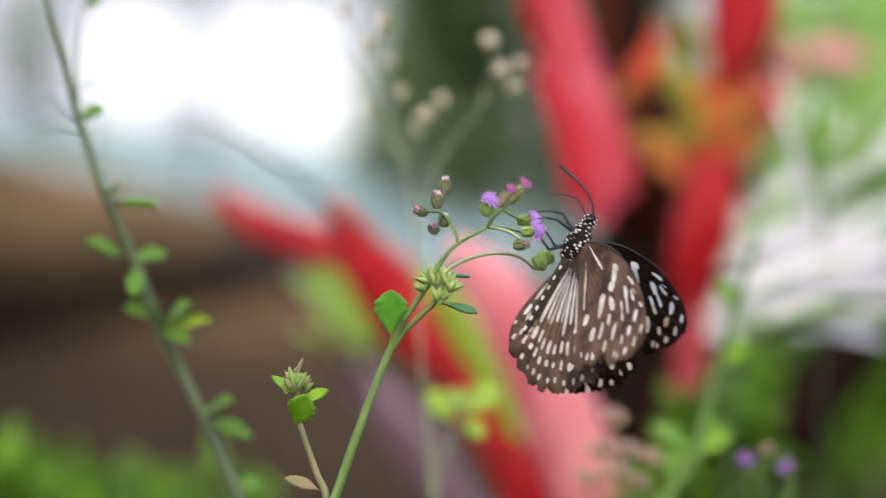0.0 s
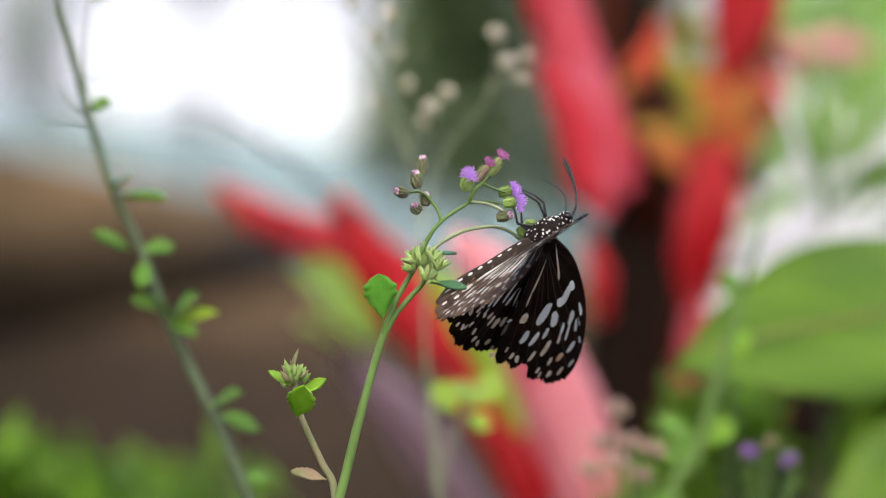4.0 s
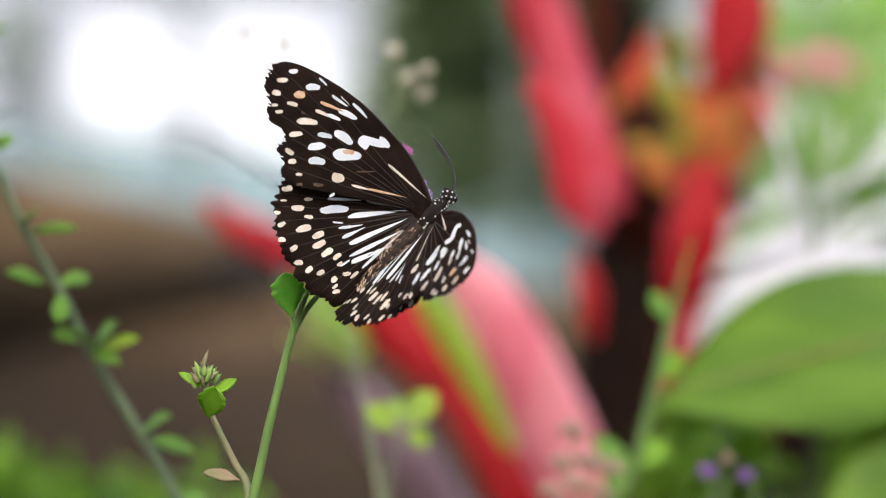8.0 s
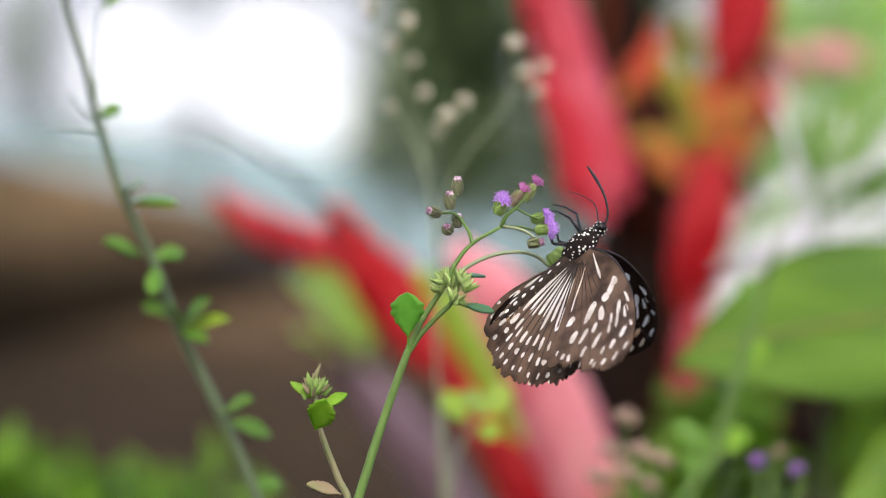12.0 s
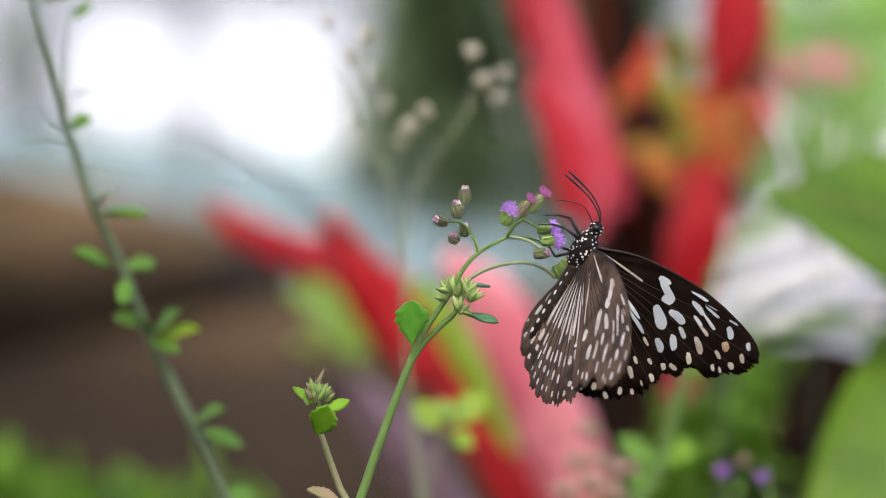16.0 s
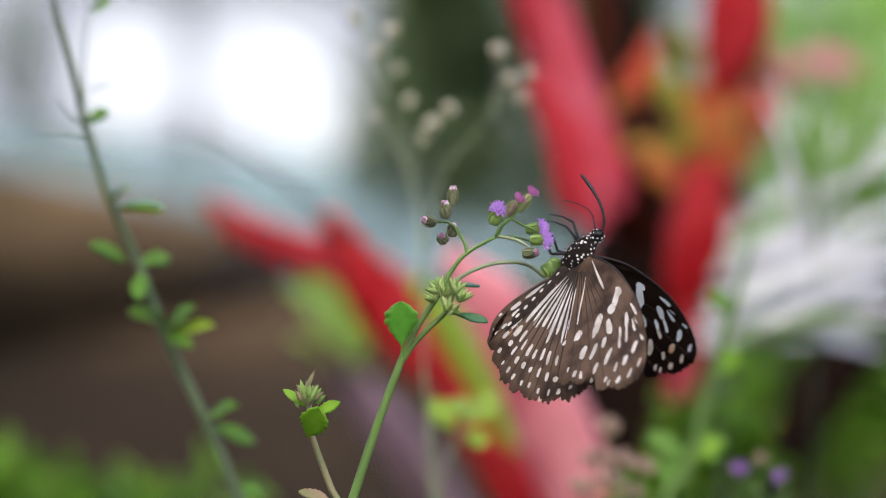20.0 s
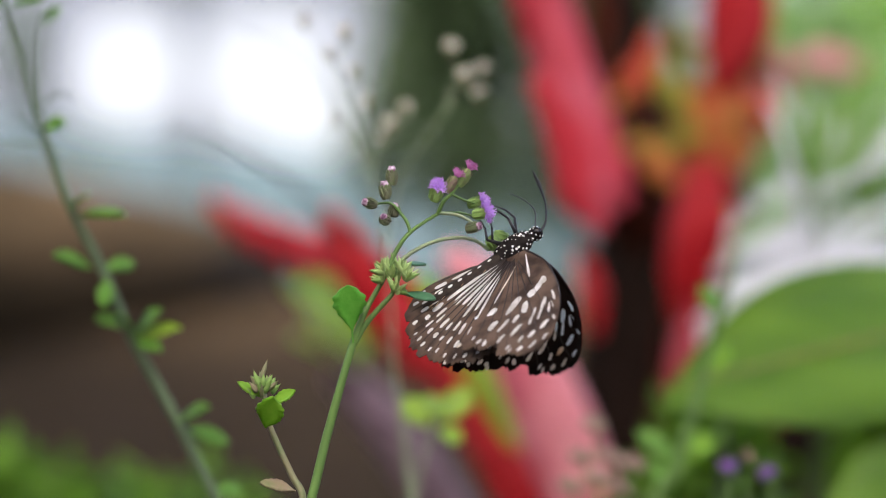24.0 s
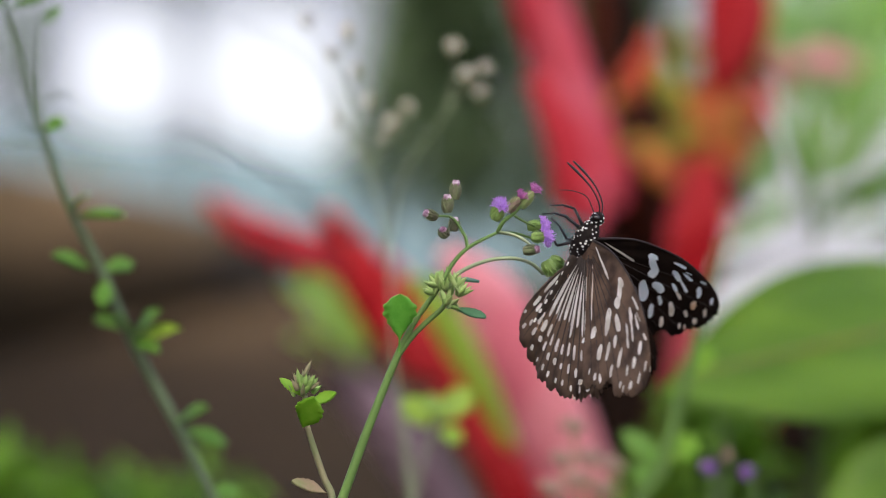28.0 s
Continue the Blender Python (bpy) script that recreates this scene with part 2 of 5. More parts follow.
def blade(bm, base, tip, width, face=(0, -1, 0.2), bend=0.15, teeth=0.0, widest=0.55, mat=0, n=10, thick=0.00025, fold=0.25, seed=0, stalk=0.0):
    """A leaf from base to tip, folded along its rib, with an upper and a lower skin."""
    base, tip = Vector(base), Vector(tip)
    d = tip - base
    ln = d.length
    d.normalize()
    nrm = Vector(face)
    nrm = (nrm - d * nrm.dot(d)).normalized()
    s = d.cross(nrm)
    rnd = random.Random(seed)
    ph = rnd.random() * 6
    skins = []
    for off in (thick, -thick):
        rows = []
        for i in range(n + 1):
            f = i / n
            g = max(0.0, (f - stalk) / (1 - stalk))
            e = math.log(0.5) / math.log(widest)
            w = width / 2 * max(0.03, math.sin(math.pi * min(1, g ** e)) ** 0.75) if stalk < f < 1 else width * 0.02
            w *= 1 + teeth * math.sin(f * 44 + ph) * min(1, f * 1.6)
            c = base + d * (ln * f) - nrm * (bend * ln * f * f) + nrm * off
            wave = 0.04 * width * math.sin(f * 9 + ph)
            rows.append([bm.verts.new(c - s * w + nrm * (fold * w + wave)), bm.verts.new(c - s * w * 0.5 + nrm * fold * w * 0.35),
                         bm.verts.new(c), bm.verts.new(c + s * w * 0.5 + nrm * fold * w * 0.35),
                         bm.verts.new(c + s * w + nrm * (fold * w - wave))])
        skins.append(rows)
    for rows, flip in zip(skins, (False, True)):
        for a, b in zip(rows, rows[1:]):
            for k in range(4):
                q = (a[k], a[k + 1], b[k + 1], b[k])
                bm.faces.new(q[::-1] if flip else q).material_index = mat
    for a, b, c, e in zip(skins[0], skins[0][1:], skins[1], skins[1][1:]):
        bm.faces.new((a[0], b[0], e[0], c[0])).material_index = mat
        bm.faces.new((b[4], a[4], c[4], e[4])).material_index = mat


def thing(name, place, label, category, group="", kind=""):
    ob = new(name)
    ob.location = place
    ob.empty_display_size = 0.01
    return tagged(ob, label, category, group, kind)


# ---- ground ----
bm = bmesh.new()
xs = [-400, -60, -15, -6, -3, -2, -1.5, -1.2, -0.9, -0.6, -0.4, -0.2, 0, 0.2, 0.4, 0.6, 0.9, 1.3, 2, 3, 6, 15, 60, 400]
ys = [-400, -60, -10, -3, -1, -0.4, 0, 0.3, 0.6, 0.9, 1.3, 1.8, 2.4, 3, 4, 5, 7, 10, 15, 30, 80, 400]
grid = [[bm.verts.new((x, y, (noise.noise((x * 1.7, y * 1.7, 0)) * 0.012 if abs(x) < 7 and -2 < y < 16 else 0) - 0.012)) for x in xs] for y in ys]
for a, b in zip(grid, grid[1:]):
    for i in range(len(xs) - 1):
        bm.faces.new((a[i], a[i + 1], b[i + 1], b[i]))
ground = tagged(part("ground", bm, M_SOIL, None), "bare brown garden soil with dark patches", "ground", kind="structure")


# ---- butterfly ----
MM = 0.001


def spline2(pts, n=8):
    line = smooth_line([Vector((p[0], p[1], 0)) for p in pts], n)
    return [(p.x, p.y) for p in line]


FORE_EDGE = [(0, 2.4), (5.1, 5.3), (10, 7.3), (16.2, 8.7), (25, 9.8), (33, 9.6), (41.5, 8.2), (46.2, 6.0), (47.2, 3.4), (47.4, 1.2), (45.3, -1.6), (42.4, -4.5),
             (40.5, -6.3), (38.2, -5.6), (35.9, -6.8), (35.6, -9.6), (33.4, -11.2), (31.2, -13.6), (28.3, -14.2), (20.5, -10.2), (12.6, -5.6), (5, -2.4), (0, -1.2)]
HIND_EDGE = [(0, 1), (9, -3.2), (19, -9), (25.5, -14.5), (27, -19), (25, -23.4), (21, -26.8), (15.5, -29.6), (8, -31.2),
             (1.5, -30), (-5.5, -26.6), (-7.0, -20), (-4.5, -10.5), (-1.5, -3.5)]
# pale marks of the fore wing: out from the body, ahead, length, width (mm), turn, kind
FORE_MARKS_A = [(43.1, 5.7, 2.2, 1.1, 137, 0), (43.9, 2.6, 2.6, 1.1, 141, 2), (36.4, 8.1, 2.4, 0.7, -175, 0), (37.5, 5.7, 3.3, 1.7, 146, 0), (43.2, -0.4, 2.0, 1.4, 147, 2), (38.9, 2.5, 2.6, 1.8, 146, 1), (41.9, -2.8, 1.6, 0.7, 144, 2), (38.9, -0.1, 2.6, 1.0, 155, 2), (40.2, -3.3, 1.7, 1.0, 140, 2), (35.8, -0.2, 0.9, 0.6, 159, 4), (30.8, 7.1, 4.6, 0.9, 176, 0), (29.8, 7.9, 3.2, 0.4, -174, 0), (25.9, 8.3, 4.7, 1.0, -173, 0), (30.6, 5.2, 7.4, 1.2, 164, 1)]
FORE_MARKS_B = [(27.6, 5.9, 4.8, 1.4, 167, 0), (32.3, 2.5, 3.8, 1.0, 165, 2), (29.8, 3.4, 3.6, 1.1, 164, 0), (33.9, -1.1, 4.7, 1.6, 145, 2), (34.3, -4.9, 3.0, 1.4, 139, 2), (28.9, -1.0, 3.2, 1.4, 153, 0), (25.3, 1.3, 5.1, 1.9, 174, 0), (20.9, 3.2, 3.0, 2.5, -171, 0), (19.0, 4.9, 6.6, 2.1, 155, 0), (17.2, 6.3, 3.3, 1.5, -170, 0), (28.9, -4.1, 4.2, 1.8, 137, 0), (22.3, -1.3, 6.7, 2.5, 148, 0), (22.4, -0.6, 2.6, 1.5, 144, 5), (33.0, -8.8, 2.3, 1.2, 170, 2)]
FORE_MARKS_C = [(31.2, -10.1, 1.8, 1.4, 140, 2), (26.9, -6.6, 3.8, 2.0, 144, 0), (20.8, -6.5, 2.8, 2.5, 144, 2), (16.5, -1.4, 4.9, 0.6, 142, 4), (7.6, 2.8, 11.5, 0.95, -178, 2), (14.8, -4.7, 5.6, 0.9, 155, 2), (9.6, -2.1, 9.9, 0.8, 154, 5), (28.3, -11.4, 1.4, 0.8, 144, 2), (28.1, -15.1, 1.4, 1.3, 149, 2), (26.8, -13.1, 1.4, 0.8, 139, 4), (23.4, -10.5, 2.5, 0.9, 147, 4), (19.5, -10.3, 1.3, 0.8, 110, 0)]
# pale streaks between the veins of the hind wing, then two rows of dots along its border
HIND_MARKS_A = [(14.7, -10.9, 7.9, 0.71, 137, 0), (7.2, -4.8, 10, 0.99, 146, 0), (14.8, -14.2, 6.6, 1.98, 133, 0), (7.3, -7.7, 13.6, 1.27, 129, 0), (12.2, -15.7, 2.5, 0.57, 138, 0), (9.5, -14.2, 5.8, 0.71, 126, 0), (8.2, -14.8, 5.8, 0.85, 109, 0), (4.5, -10.6, 14.1, 1.27, 111, 0), (2.8, -12.5, 14.3, 0.99, 109, 0), (1.7, -14.6, 12.2, 1.13, 113, 0), (0.4, -17.5, 7.4, 0.71, 117, 0), (3.7, -15.1, 4.1, 0.71, 107, 0), (4.8, -21, 2.6, 0.64, 102, 0)]
HIND_MARKS_B = [(20.5, -16.8, 2, 0.85, 134, 2), (20.8, -19.9, 3, 1.41, 134, 2), (17.7, -19.5, 2, 0.99, 144, 2), (16.7, -22.2, 3.6, 1.7, 117, 2), (13.4, -20.9, 2.9, 1.56, 115, 2), (11.8, -22.2, 3.1, 1.7, 107, 2), (9.3, -22.2, 2.9, 1.7, 103, 2), (7.1, -21.3, 2.1, 1.27, 100, 2), (5.5, -22, 1.4, 0.99, 100, 2), (25.6, -18.8, 1.9, 1.27, 134, 2), (24.2, -21, 1.4, 0.57, 134, 2), (23.3, -23.9, 1.4, 0.99, 134, 2), (20.8, -25.1, 1.9, 1.13, 115, 2), (18.4, -27.5, 1.7, 1.27, 144, 2), (15.2, -26.9, 1.8, 1.41, 105, 2), (12.2, -28.4, 2.1, 1.27, 135, 2), (9.5, -27.9, 1.9, 1.41, 90, 2), (7.2, -26.5, 2, 1.13, 110, 2), (2.9, -22.5, 1.8, 1.13, 125, 2), (-0.4, -22.7, 3.2, 1.41, 135, 2), (4, -25.4, 1.7, 1.27, 91, 2), (1.8, -27, 1.8, 1.13, 124, 2)]
HIND_MARKS_C = [(11, -4.6, 13, 0.9, -28, 0), (14.5, -7.5, 11, 1, -31, 0), (20.5, -11.8, 2.4, 0.9, -33, 2), (23.5, -15.6, 1.6, 0.9, -36, 2), (0.9, -12.5, 13, 0.8, -86, 0), (-0.4, -11.5, 12, 0.7, -92, 0), (-1.6, -12.9, 12, 0.8, -97, 0), (-2.5, -10.7, 10, 0.7, -103, 0)]
HIND_MARKS_D = [(-3.7, -10.9, 9.0, 0.6, -109, 0), (1.5, -21.4, 2.4, 0.9, -86, 2), (-1.1, -21.8, 2.2, 0.8, -93, 2), (-3.6, -20.7, 2.4, 0.8, -100, 2), (-5.4, -18.7, 2.0, 0.7, -106, 2), (2.8, -26.4, 1.5, 0.8, -84, 2), (0.0, -27.3, 1.4, 0.8, -90, 2), (-2.7, -26.2, 1.6, 0.8, -96, 2), (-5.3, -24.8, 1.3, 0.7, -102, 2)]


def edge_radius(edge, a):
    """Reach of an outline from its root along the angle a."""
    best = 0
    for (x0, y0), (x1, y1) in zip(edge, edge[1:]):
        dx, dy = math.cos(a), math.sin(a)
        ex, ey = x1 - x0, y1 - y0
        det = dx * ey - dy * ex
        if abs(det) < 1e-9:
            continue
        r = (x0 * ey - y0 * ex) / det
        s = (x0 * dy - y0 * dx) / det
        if r > 0 and -1e-6 <= s <= 1 + 1e-6:
            best = max(best, r)
    return best


def hind_under_marks():
    """Narrow pale streaks side by side between the veins, then three rows of spots towards the border."""
    rr = random.Random(23)
    edge = spline2(HIND_EDGE, 6)
    out = []
    cells = 15
    for i in range(cells):
        a = -0.47 - 1.44 * (i + 0.5) / cells + rr.uniform(-0.012, 0.012)
        reach = edge_radius(edge, a)
        turn = math.degrees(a)
        r0, r1 = reach * rr.uniform(0.12, 0.20), reach * rr.uniform(0.52, 0.66)
        out.append((math.cos(a) * (r0 + r1) / 2, math.sin(a) * (r0 + r1) / 2, r1 - r0, rr.uniform(0.85, 1.2), turn, 0))
        if i % 3 == 1:
            b = a + 0.05
            out.append((math.cos(b) * reach * 0.50, math.sin(b) * reach * 0.50, reach * 0.16, 0.55, turn, 0))
        for f, ln, w, shift in ((0.70, 2.7, 1.05, 0.0), (0.82, 1.8, 1.0, 0.03), (0.925, 1.25, 0.85, -0.01)):
            if rr.random() < 0.1:
                continue
            b = a + shift + rr.uniform(-0.012, 0.012)
            r = edge_radius(edge, b) * (f + rr.uniform(-0.015, 0.015))
            out.append((math.cos(b) * r, math.sin(b) * r, ln * rr.uniform(0.75, 1.3), w * rr.uniform(0.75, 1.2), math.degrees(b), 2 if f > 0.8 else 0))
    return out


def wing_mesh(kind, side):
    """Membrane with a dark upper and a brown lower skin, raised veins and pale marks; x outward, y ahead, z up."""
    edge = spline2(FORE_EDGE if kind == "fore" else HIND_EDGE, 12)
    rnd = random.Random(11 if kind == "fore" else 7)
    fine, run, last = [], 0.0, edge[0]
    for x, y in edge:
        run += math.hypot(x - last[0], y - last[1])
        last = (x, y)
        r = math.hypot(x, y)
        border = min(1, max(0, (r - 24) / 4)) if y < 5 - 0.05 * max(0, x - 40) and not (kind == "hind" and y > -13) else 0.0
        wobble = border * (0.26 * math.sin(run * 3.4) + 0.34 * math.sin(run * 1.15) + (rnd.random() - 0.5) * 0.75 - (0.9 if rnd.random() < 0.06 else 0))
        fine.append((x * (1 + wobble / max(r, 1)), y * (1 + wobble / max(r, 1))))
    fine = fine[::-1] if side > 0 else fine

    def height(x, y):
        r = math.hypot(x, y)
        a = math.atan2(y, x)
        if kind == "fore":
            return -0.0016 * r * r * 0.55 + 0.10 * math.sin(a * 26) * min(1, r / 12)
        return 0.0035 * r * r * 0.25 - (0.28 if side < 0 else 0.40) * max(0, 2 - x) * min(1, r / 10) + 0.14 * math.sin(a * 24) * min(1, r / 9)

    def inward(x, y):
        """The inner border wraps down round the abdomen."""
        return 2 - (0.92 if side < 0 else 0.58) * (2 - x) if kind == "hind" and x < 2 else x

    bm = bmesh.new()
    rings = 9
    skins = []
    for off in (0.06, -0.06):
        rows = []
        for k in range(1, rings + 1):
            f = k / rings
            rows.append([bm.verts.new((side * inward(x * f, y * f) * MM, y * f * MM, (height(x * f, y * f) + off) * MM)) for x, y in fine])
        c = bm.verts.new((0, 0, off * MM))
        skins.append((c, rows))
    m = len(fine)
    for (c, rows), mat, flip in zip(skins, (0, 1), (False, True)):
        for i in range(m - 1):
            f = (c, rows[0][i], rows[0][i + 1])
            bm.faces.new(f[::-1] if not flip else f).material_index = mat
            for a, b in zip(rows, rows[1:]):
                f = (a[i], b[i], b[i + 1], a[i + 1])
                bm.faces.new(f[::-1] if not flip else f).material_index = mat
    for i in range(m - 1):
        a, b = skins[0][1][-1], skins[1][1][-1]
        bm.faces.new((a[i], a[i + 1], b[i + 1], b[i])).material_index = 0
    # pale marks on both skins, worn at their borders
    over = FORE_MARKS_A + FORE_MARKS_B + FORE_MARKS_C if kind == "fore" else HIND_MARKS_A + HIND_MARKS_B + HIND_MARKS_C + HIND_MARKS_D
    under = over if kind == "fore" else hind_under_marks() + [(8.6, -4.2, 5.6, 1.7, -26, 7)]
    for (x, y, ln, w, turn, k), skin in [(m, 1) for m in over] + [(m, -1) for m in under]:
        if skin > 0 and side < 0 and x < 0.8:
            continue
        a = radians(turn)
        if math.cos(a) * x + math.sin(a) * y < 0:
            a += math.pi
        ca, sa = math.cos(a), math.sin(a)
        n = 18
        ph = [rnd.uniform(0, 6.28) for _ in range(3)]
        slender = min(1, max(0, (ln / w - 2.2) / 4))
        for off, flip in (((0.17, False),) if skin > 0 else ((-0.17, True),)):
            mat = (2, 3 if side < 0 or x > 35 else 2, 4, 4, 1, 3 if side < 0 else 4)[k] if off > 0 else (4 if k == 5 else 7 if k == 7 else 6)
            lift = 1.25 if k == 5 else 1.0
            if k in (4, 5) and ((off < 0 and x > 12) or (side > 0 and off > 0 and (k == 4 or ln < 5))):
                continue
            wide = (1.45 if kind == "hind" and ln > 5 and w < 1.5 else 1.0 if ln > 4.4 else 0.86) if off > 0 else (0.8 if kind == "fore" else 1.0)
            prev = None
            for f in (0.45, 1.0):
                ring = []
                for i in range(n):
                    b = 2 * math.pi * i / n
                    jag = 1 + 0.09 * math.sin(2 * b + ph[0]) + 0.08 * math.sin(3 * b + ph[1]) + 0.06 * math.sin(5 * b + ph[2])
                    cx = math.copysign(abs(math.cos(b)) ** 0.75, math.cos(b))
                    taper = 1 - slender * (0.55 - 0.45 * cx) * (0.9 if off > 0 else 0.65)
                    px, py = ln / 2 * cx * f * (1 + 0.4 * (jag - 1)), w / 2 * wide * math.copysign(abs(math.sin(b)) ** 0.85, math.sin(b)) * f * jag * taper
                    qx, qy = x + ca * px - sa * py, y + sa * px + ca * py
                    ring.append(bm.verts.new((side * inward(qx, qy) * MM, qy * MM, (height(qx, qy) + off * lift * (1 if f < 1 else 0.8)) * MM)))
                flip2 = flip != (side < 0)
                if prev is None:
                    bm.faces.new(ring[::-1] if flip2 else ring).material_index = mat
                else:
                    for i in range(n):
                        q = (prev[i], ring[i], ring[(i + 1) % n], prev[(i + 1) % n])
                        bm.faces.new(q[::-1] if flip2 else q).material_index = mat
                prev = ring
    # veins
    angles = [0.20, 0.10, 0.0, -0.09, -0.18, -0.27, -0.36] if kind == "fore" else [-0.47 - 0.096 * i for i in range(16)]
    for a in angles:
        r = edge_radius(spline2(FORE_EDGE if kind == "fore" else HIND_EDGE, 6), a)
        for off in (0.05, -0.07):
            line = [Vector((side * inward(math.cos(a) * r * f, 0) * MM, math.sin(a) * r * f * MM, (height(math.cos(a) * r * f, math.sin(a) * r * f) + off) * MM))
                    for f in (0.08, 0.3, 0.5, 0.75, 0.95)]
            tube(bm, line, [0.13 * MM, 0.07 * MM] if off > 0 or kind == "fore" else [0.26 * MM, 0.22 * MM, 0.15 * MM, 0.08 * MM], 5, 5, n=2)
    # tan hairs along the inner border of the hind wing
    if kind == "hind":
        for i in range(70):
            f = rnd.random()
            hx, hy = 1.4 - 3.0 * f + rnd.uniform(-0.5, 0.6), -7 - 16 * f
            o = Vector((side * inward(hx, hy) * MM, hy * MM, (height(hx, hy) + 0.1) * MM))
            tube(bm, [o, o + Vector((-side * rnd.uniform(0.2, 1.2), rnd.uniform(-1.6, -0.4), rnd.uniform(0.1, 0.7))) * MM], [0.10 * MM, 0.03 * MM], 3, 3 if i % 3 else 4, n=1)
    # leading rib
    if kind == "fore":
        line = [Vector((side * x * MM, y * MM, height(x, y) * MM)) for x, y in FORE_EDGE[:6]]
        tube(bm, line, [0.35 * MM, 0.22 * MM, 0.12 * MM], 6, 5, n=4)
    return bm


WING_MATS = [M_UPPER, M_UNDER, M_PALE, M_TAN, M_CREAM, M_VEIN, M_PALE_UNDER, M_BARE]
butterfly = thing("butterfly", (0.03, 0.55, 0.18), "dark brown butterfly with bluish white spots, frayed wings, clinging to flower", "butterfly")
wings = {}
for kind in ("fore", "hind"):
    for side in (-1, 1):
        wings[kind, side] = part(kind + "wing", wing_mesh(kind, side), WING_MATS, butterfly,
                                 "near-black upper side, brown underside, pale spots and streaks")

bm = bmesh.new()
blob(bm, axis_matrix(Vector((0, 0.8, -0.2)) * MM, (0, 1, 0.05), 10.2 * MM, 4.7 * MM, 5.4 * MM), 0, 18, 12)
rnd = random.Random(3)
for i in range(96):
    a, z = i * 2.39996 + rnd.uniform(-0.45, 0.45), -0.93 + 1.86 * (i + 0.5 + rnd.uniform(-2.2, 2.2)) / 96
    r = math.sqrt(max(0, 1 - z * z))
    p = Vector((2.35 * r * math.cos(a), 0.8 + 5.1 * z, -0.2 + 2.7 * r * math.sin(a)))
    if p.z > 1.9 and i % 3:
        continue
    n = Vector((p.x / 5.5, (p.y - 0.8) / 26, (p.z + 0.2) / 7.3)).normalized()
    q = n.to_track_quat("Z", "Y").to_matrix().to_4x4()
    big = 0.12 + 0.20 * rnd.random() ** 1.4
    blob(bm, Matrix.Translation(p * MM) @ q @ Matrix.Rotation(rnd.uniform(0, 3.1), 4, "Z") @ Matrix.Diagonal((big * MM, big * rnd.uniform(1.0, 1.5) * MM, 0.12 * MM, 1)), 1, 7, 4)
# short dark hairs over the back and sides
for i in range(120):
    a, z = rnd.uniform(0, 6.28), rnd.uniform(-0.95, 0.9)
    r = math.sqrt(1 - z * z)
    n = Vector((r * math.cos(a), z * 0.5 - 0.4, r * math.sin(a))).normalized()
    p = Vector((2.3 * r * math.cos(a), 0.8 + 5.0 * z, -0.2 + 2.65 * r * math.sin(a)))
    tube(bm, [p * MM, (p + n * rnd.uniform(0.4, 0.9)) * MM], [0.05 * MM, 0.02 * MM], 3, 0, n=1)
part("thorax", bm, [M_BODY, M_DOT], butterfly, "black thorax dotted with white")
bm = bmesh.new()
blob(bm, axis_matrix(Vector((0, 6.6, 0.1)) * MM, (0, 1, 0), 3.4 * MM, 3.6 * MM, 3.2 * MM), 0, 14, 9)
for i in range(22):
    a, z = i * 2.39996, -0.8 + 1.6 * (i + 0.5) / 22
    r = math.sqrt(1 - z * z)
    n = Vector((r * math.cos(a), z, r * math.sin(a)))
    p = Vector((1.8 * n.x, 6.6 + 1.7 * n.y, 0.1 + 1.6 * n.z))
    q = n.to_track_quat("Z", "Y").to_matrix().to_4x4()
    blob(bm, Matrix.Translation(p * MM) @ q @ Matrix.Diagonal((0.22 * MM, 0.30 * MM, 0.1 * MM, 1)), 1, 6, 4)
head = part("head", bm, [M_BODY, M_DOT], butterfly, "black head with small white dots")
for s in (-1, 1):
    bm = bmesh.new()
    blob(bm, axis_matrix(Vector((s * 1.35, 7.1, 0.1)) * MM, (s, 0.3, 0), 1.4 * MM, 1.9 * MM, 2.0 * MM), 0, 12, 8)
    part("eye", bm, M_EYE, head, "glossy dark eye")
bm = bmesh.new()
line = [Vector(p) * MM for p in ((0, -3, 0.3), (0, -8, 0.3), (0, -14, 0.0), (0, -19, -0.4), (0, -23.5, -0.6))]
tube(bm, line, [1.7 * MM, 1.9 * MM, 1.8 * MM, 1.6 * MM, 1.3 * MM, 0.5 * MM], 14, 0, n=7)
for i in range(7):
    y = -5.5 - 2.6 * i
    for s in (-1, 1):
        blob(bm, axis_matrix(Vector((s * 1.45, y, -0.5 - 0.10 * i)) * MM, (0, 1, 0), 1.3 * MM, 0.6 * MM), 1, 7, 5)
fuzz = random.Random(29)
for i in range(150):
    y, a = -4 - 18 * fuzz.random(), fuzz.uniform(-1.3, 1.3)
    o = Vector((1.75 * math.sin(a), y, 0.2 - 0.03 * (-y - 4) + 1.75 * math.cos(a)))
    tube(bm, [o * MM, (o + Vector((0.4 * math.sin(a), -fuzz.uniform(0.7, 1.5), 0.35))) * MM], [0.07 * MM, 0.02 * MM], 3, 2 if i % 3 else 0, n=1)
part("abdomen", bm, [M_ABDOMEN, M_DOT, M_TAN], butterfly, "brown banded abdomen with tan hairs")
antennae = []
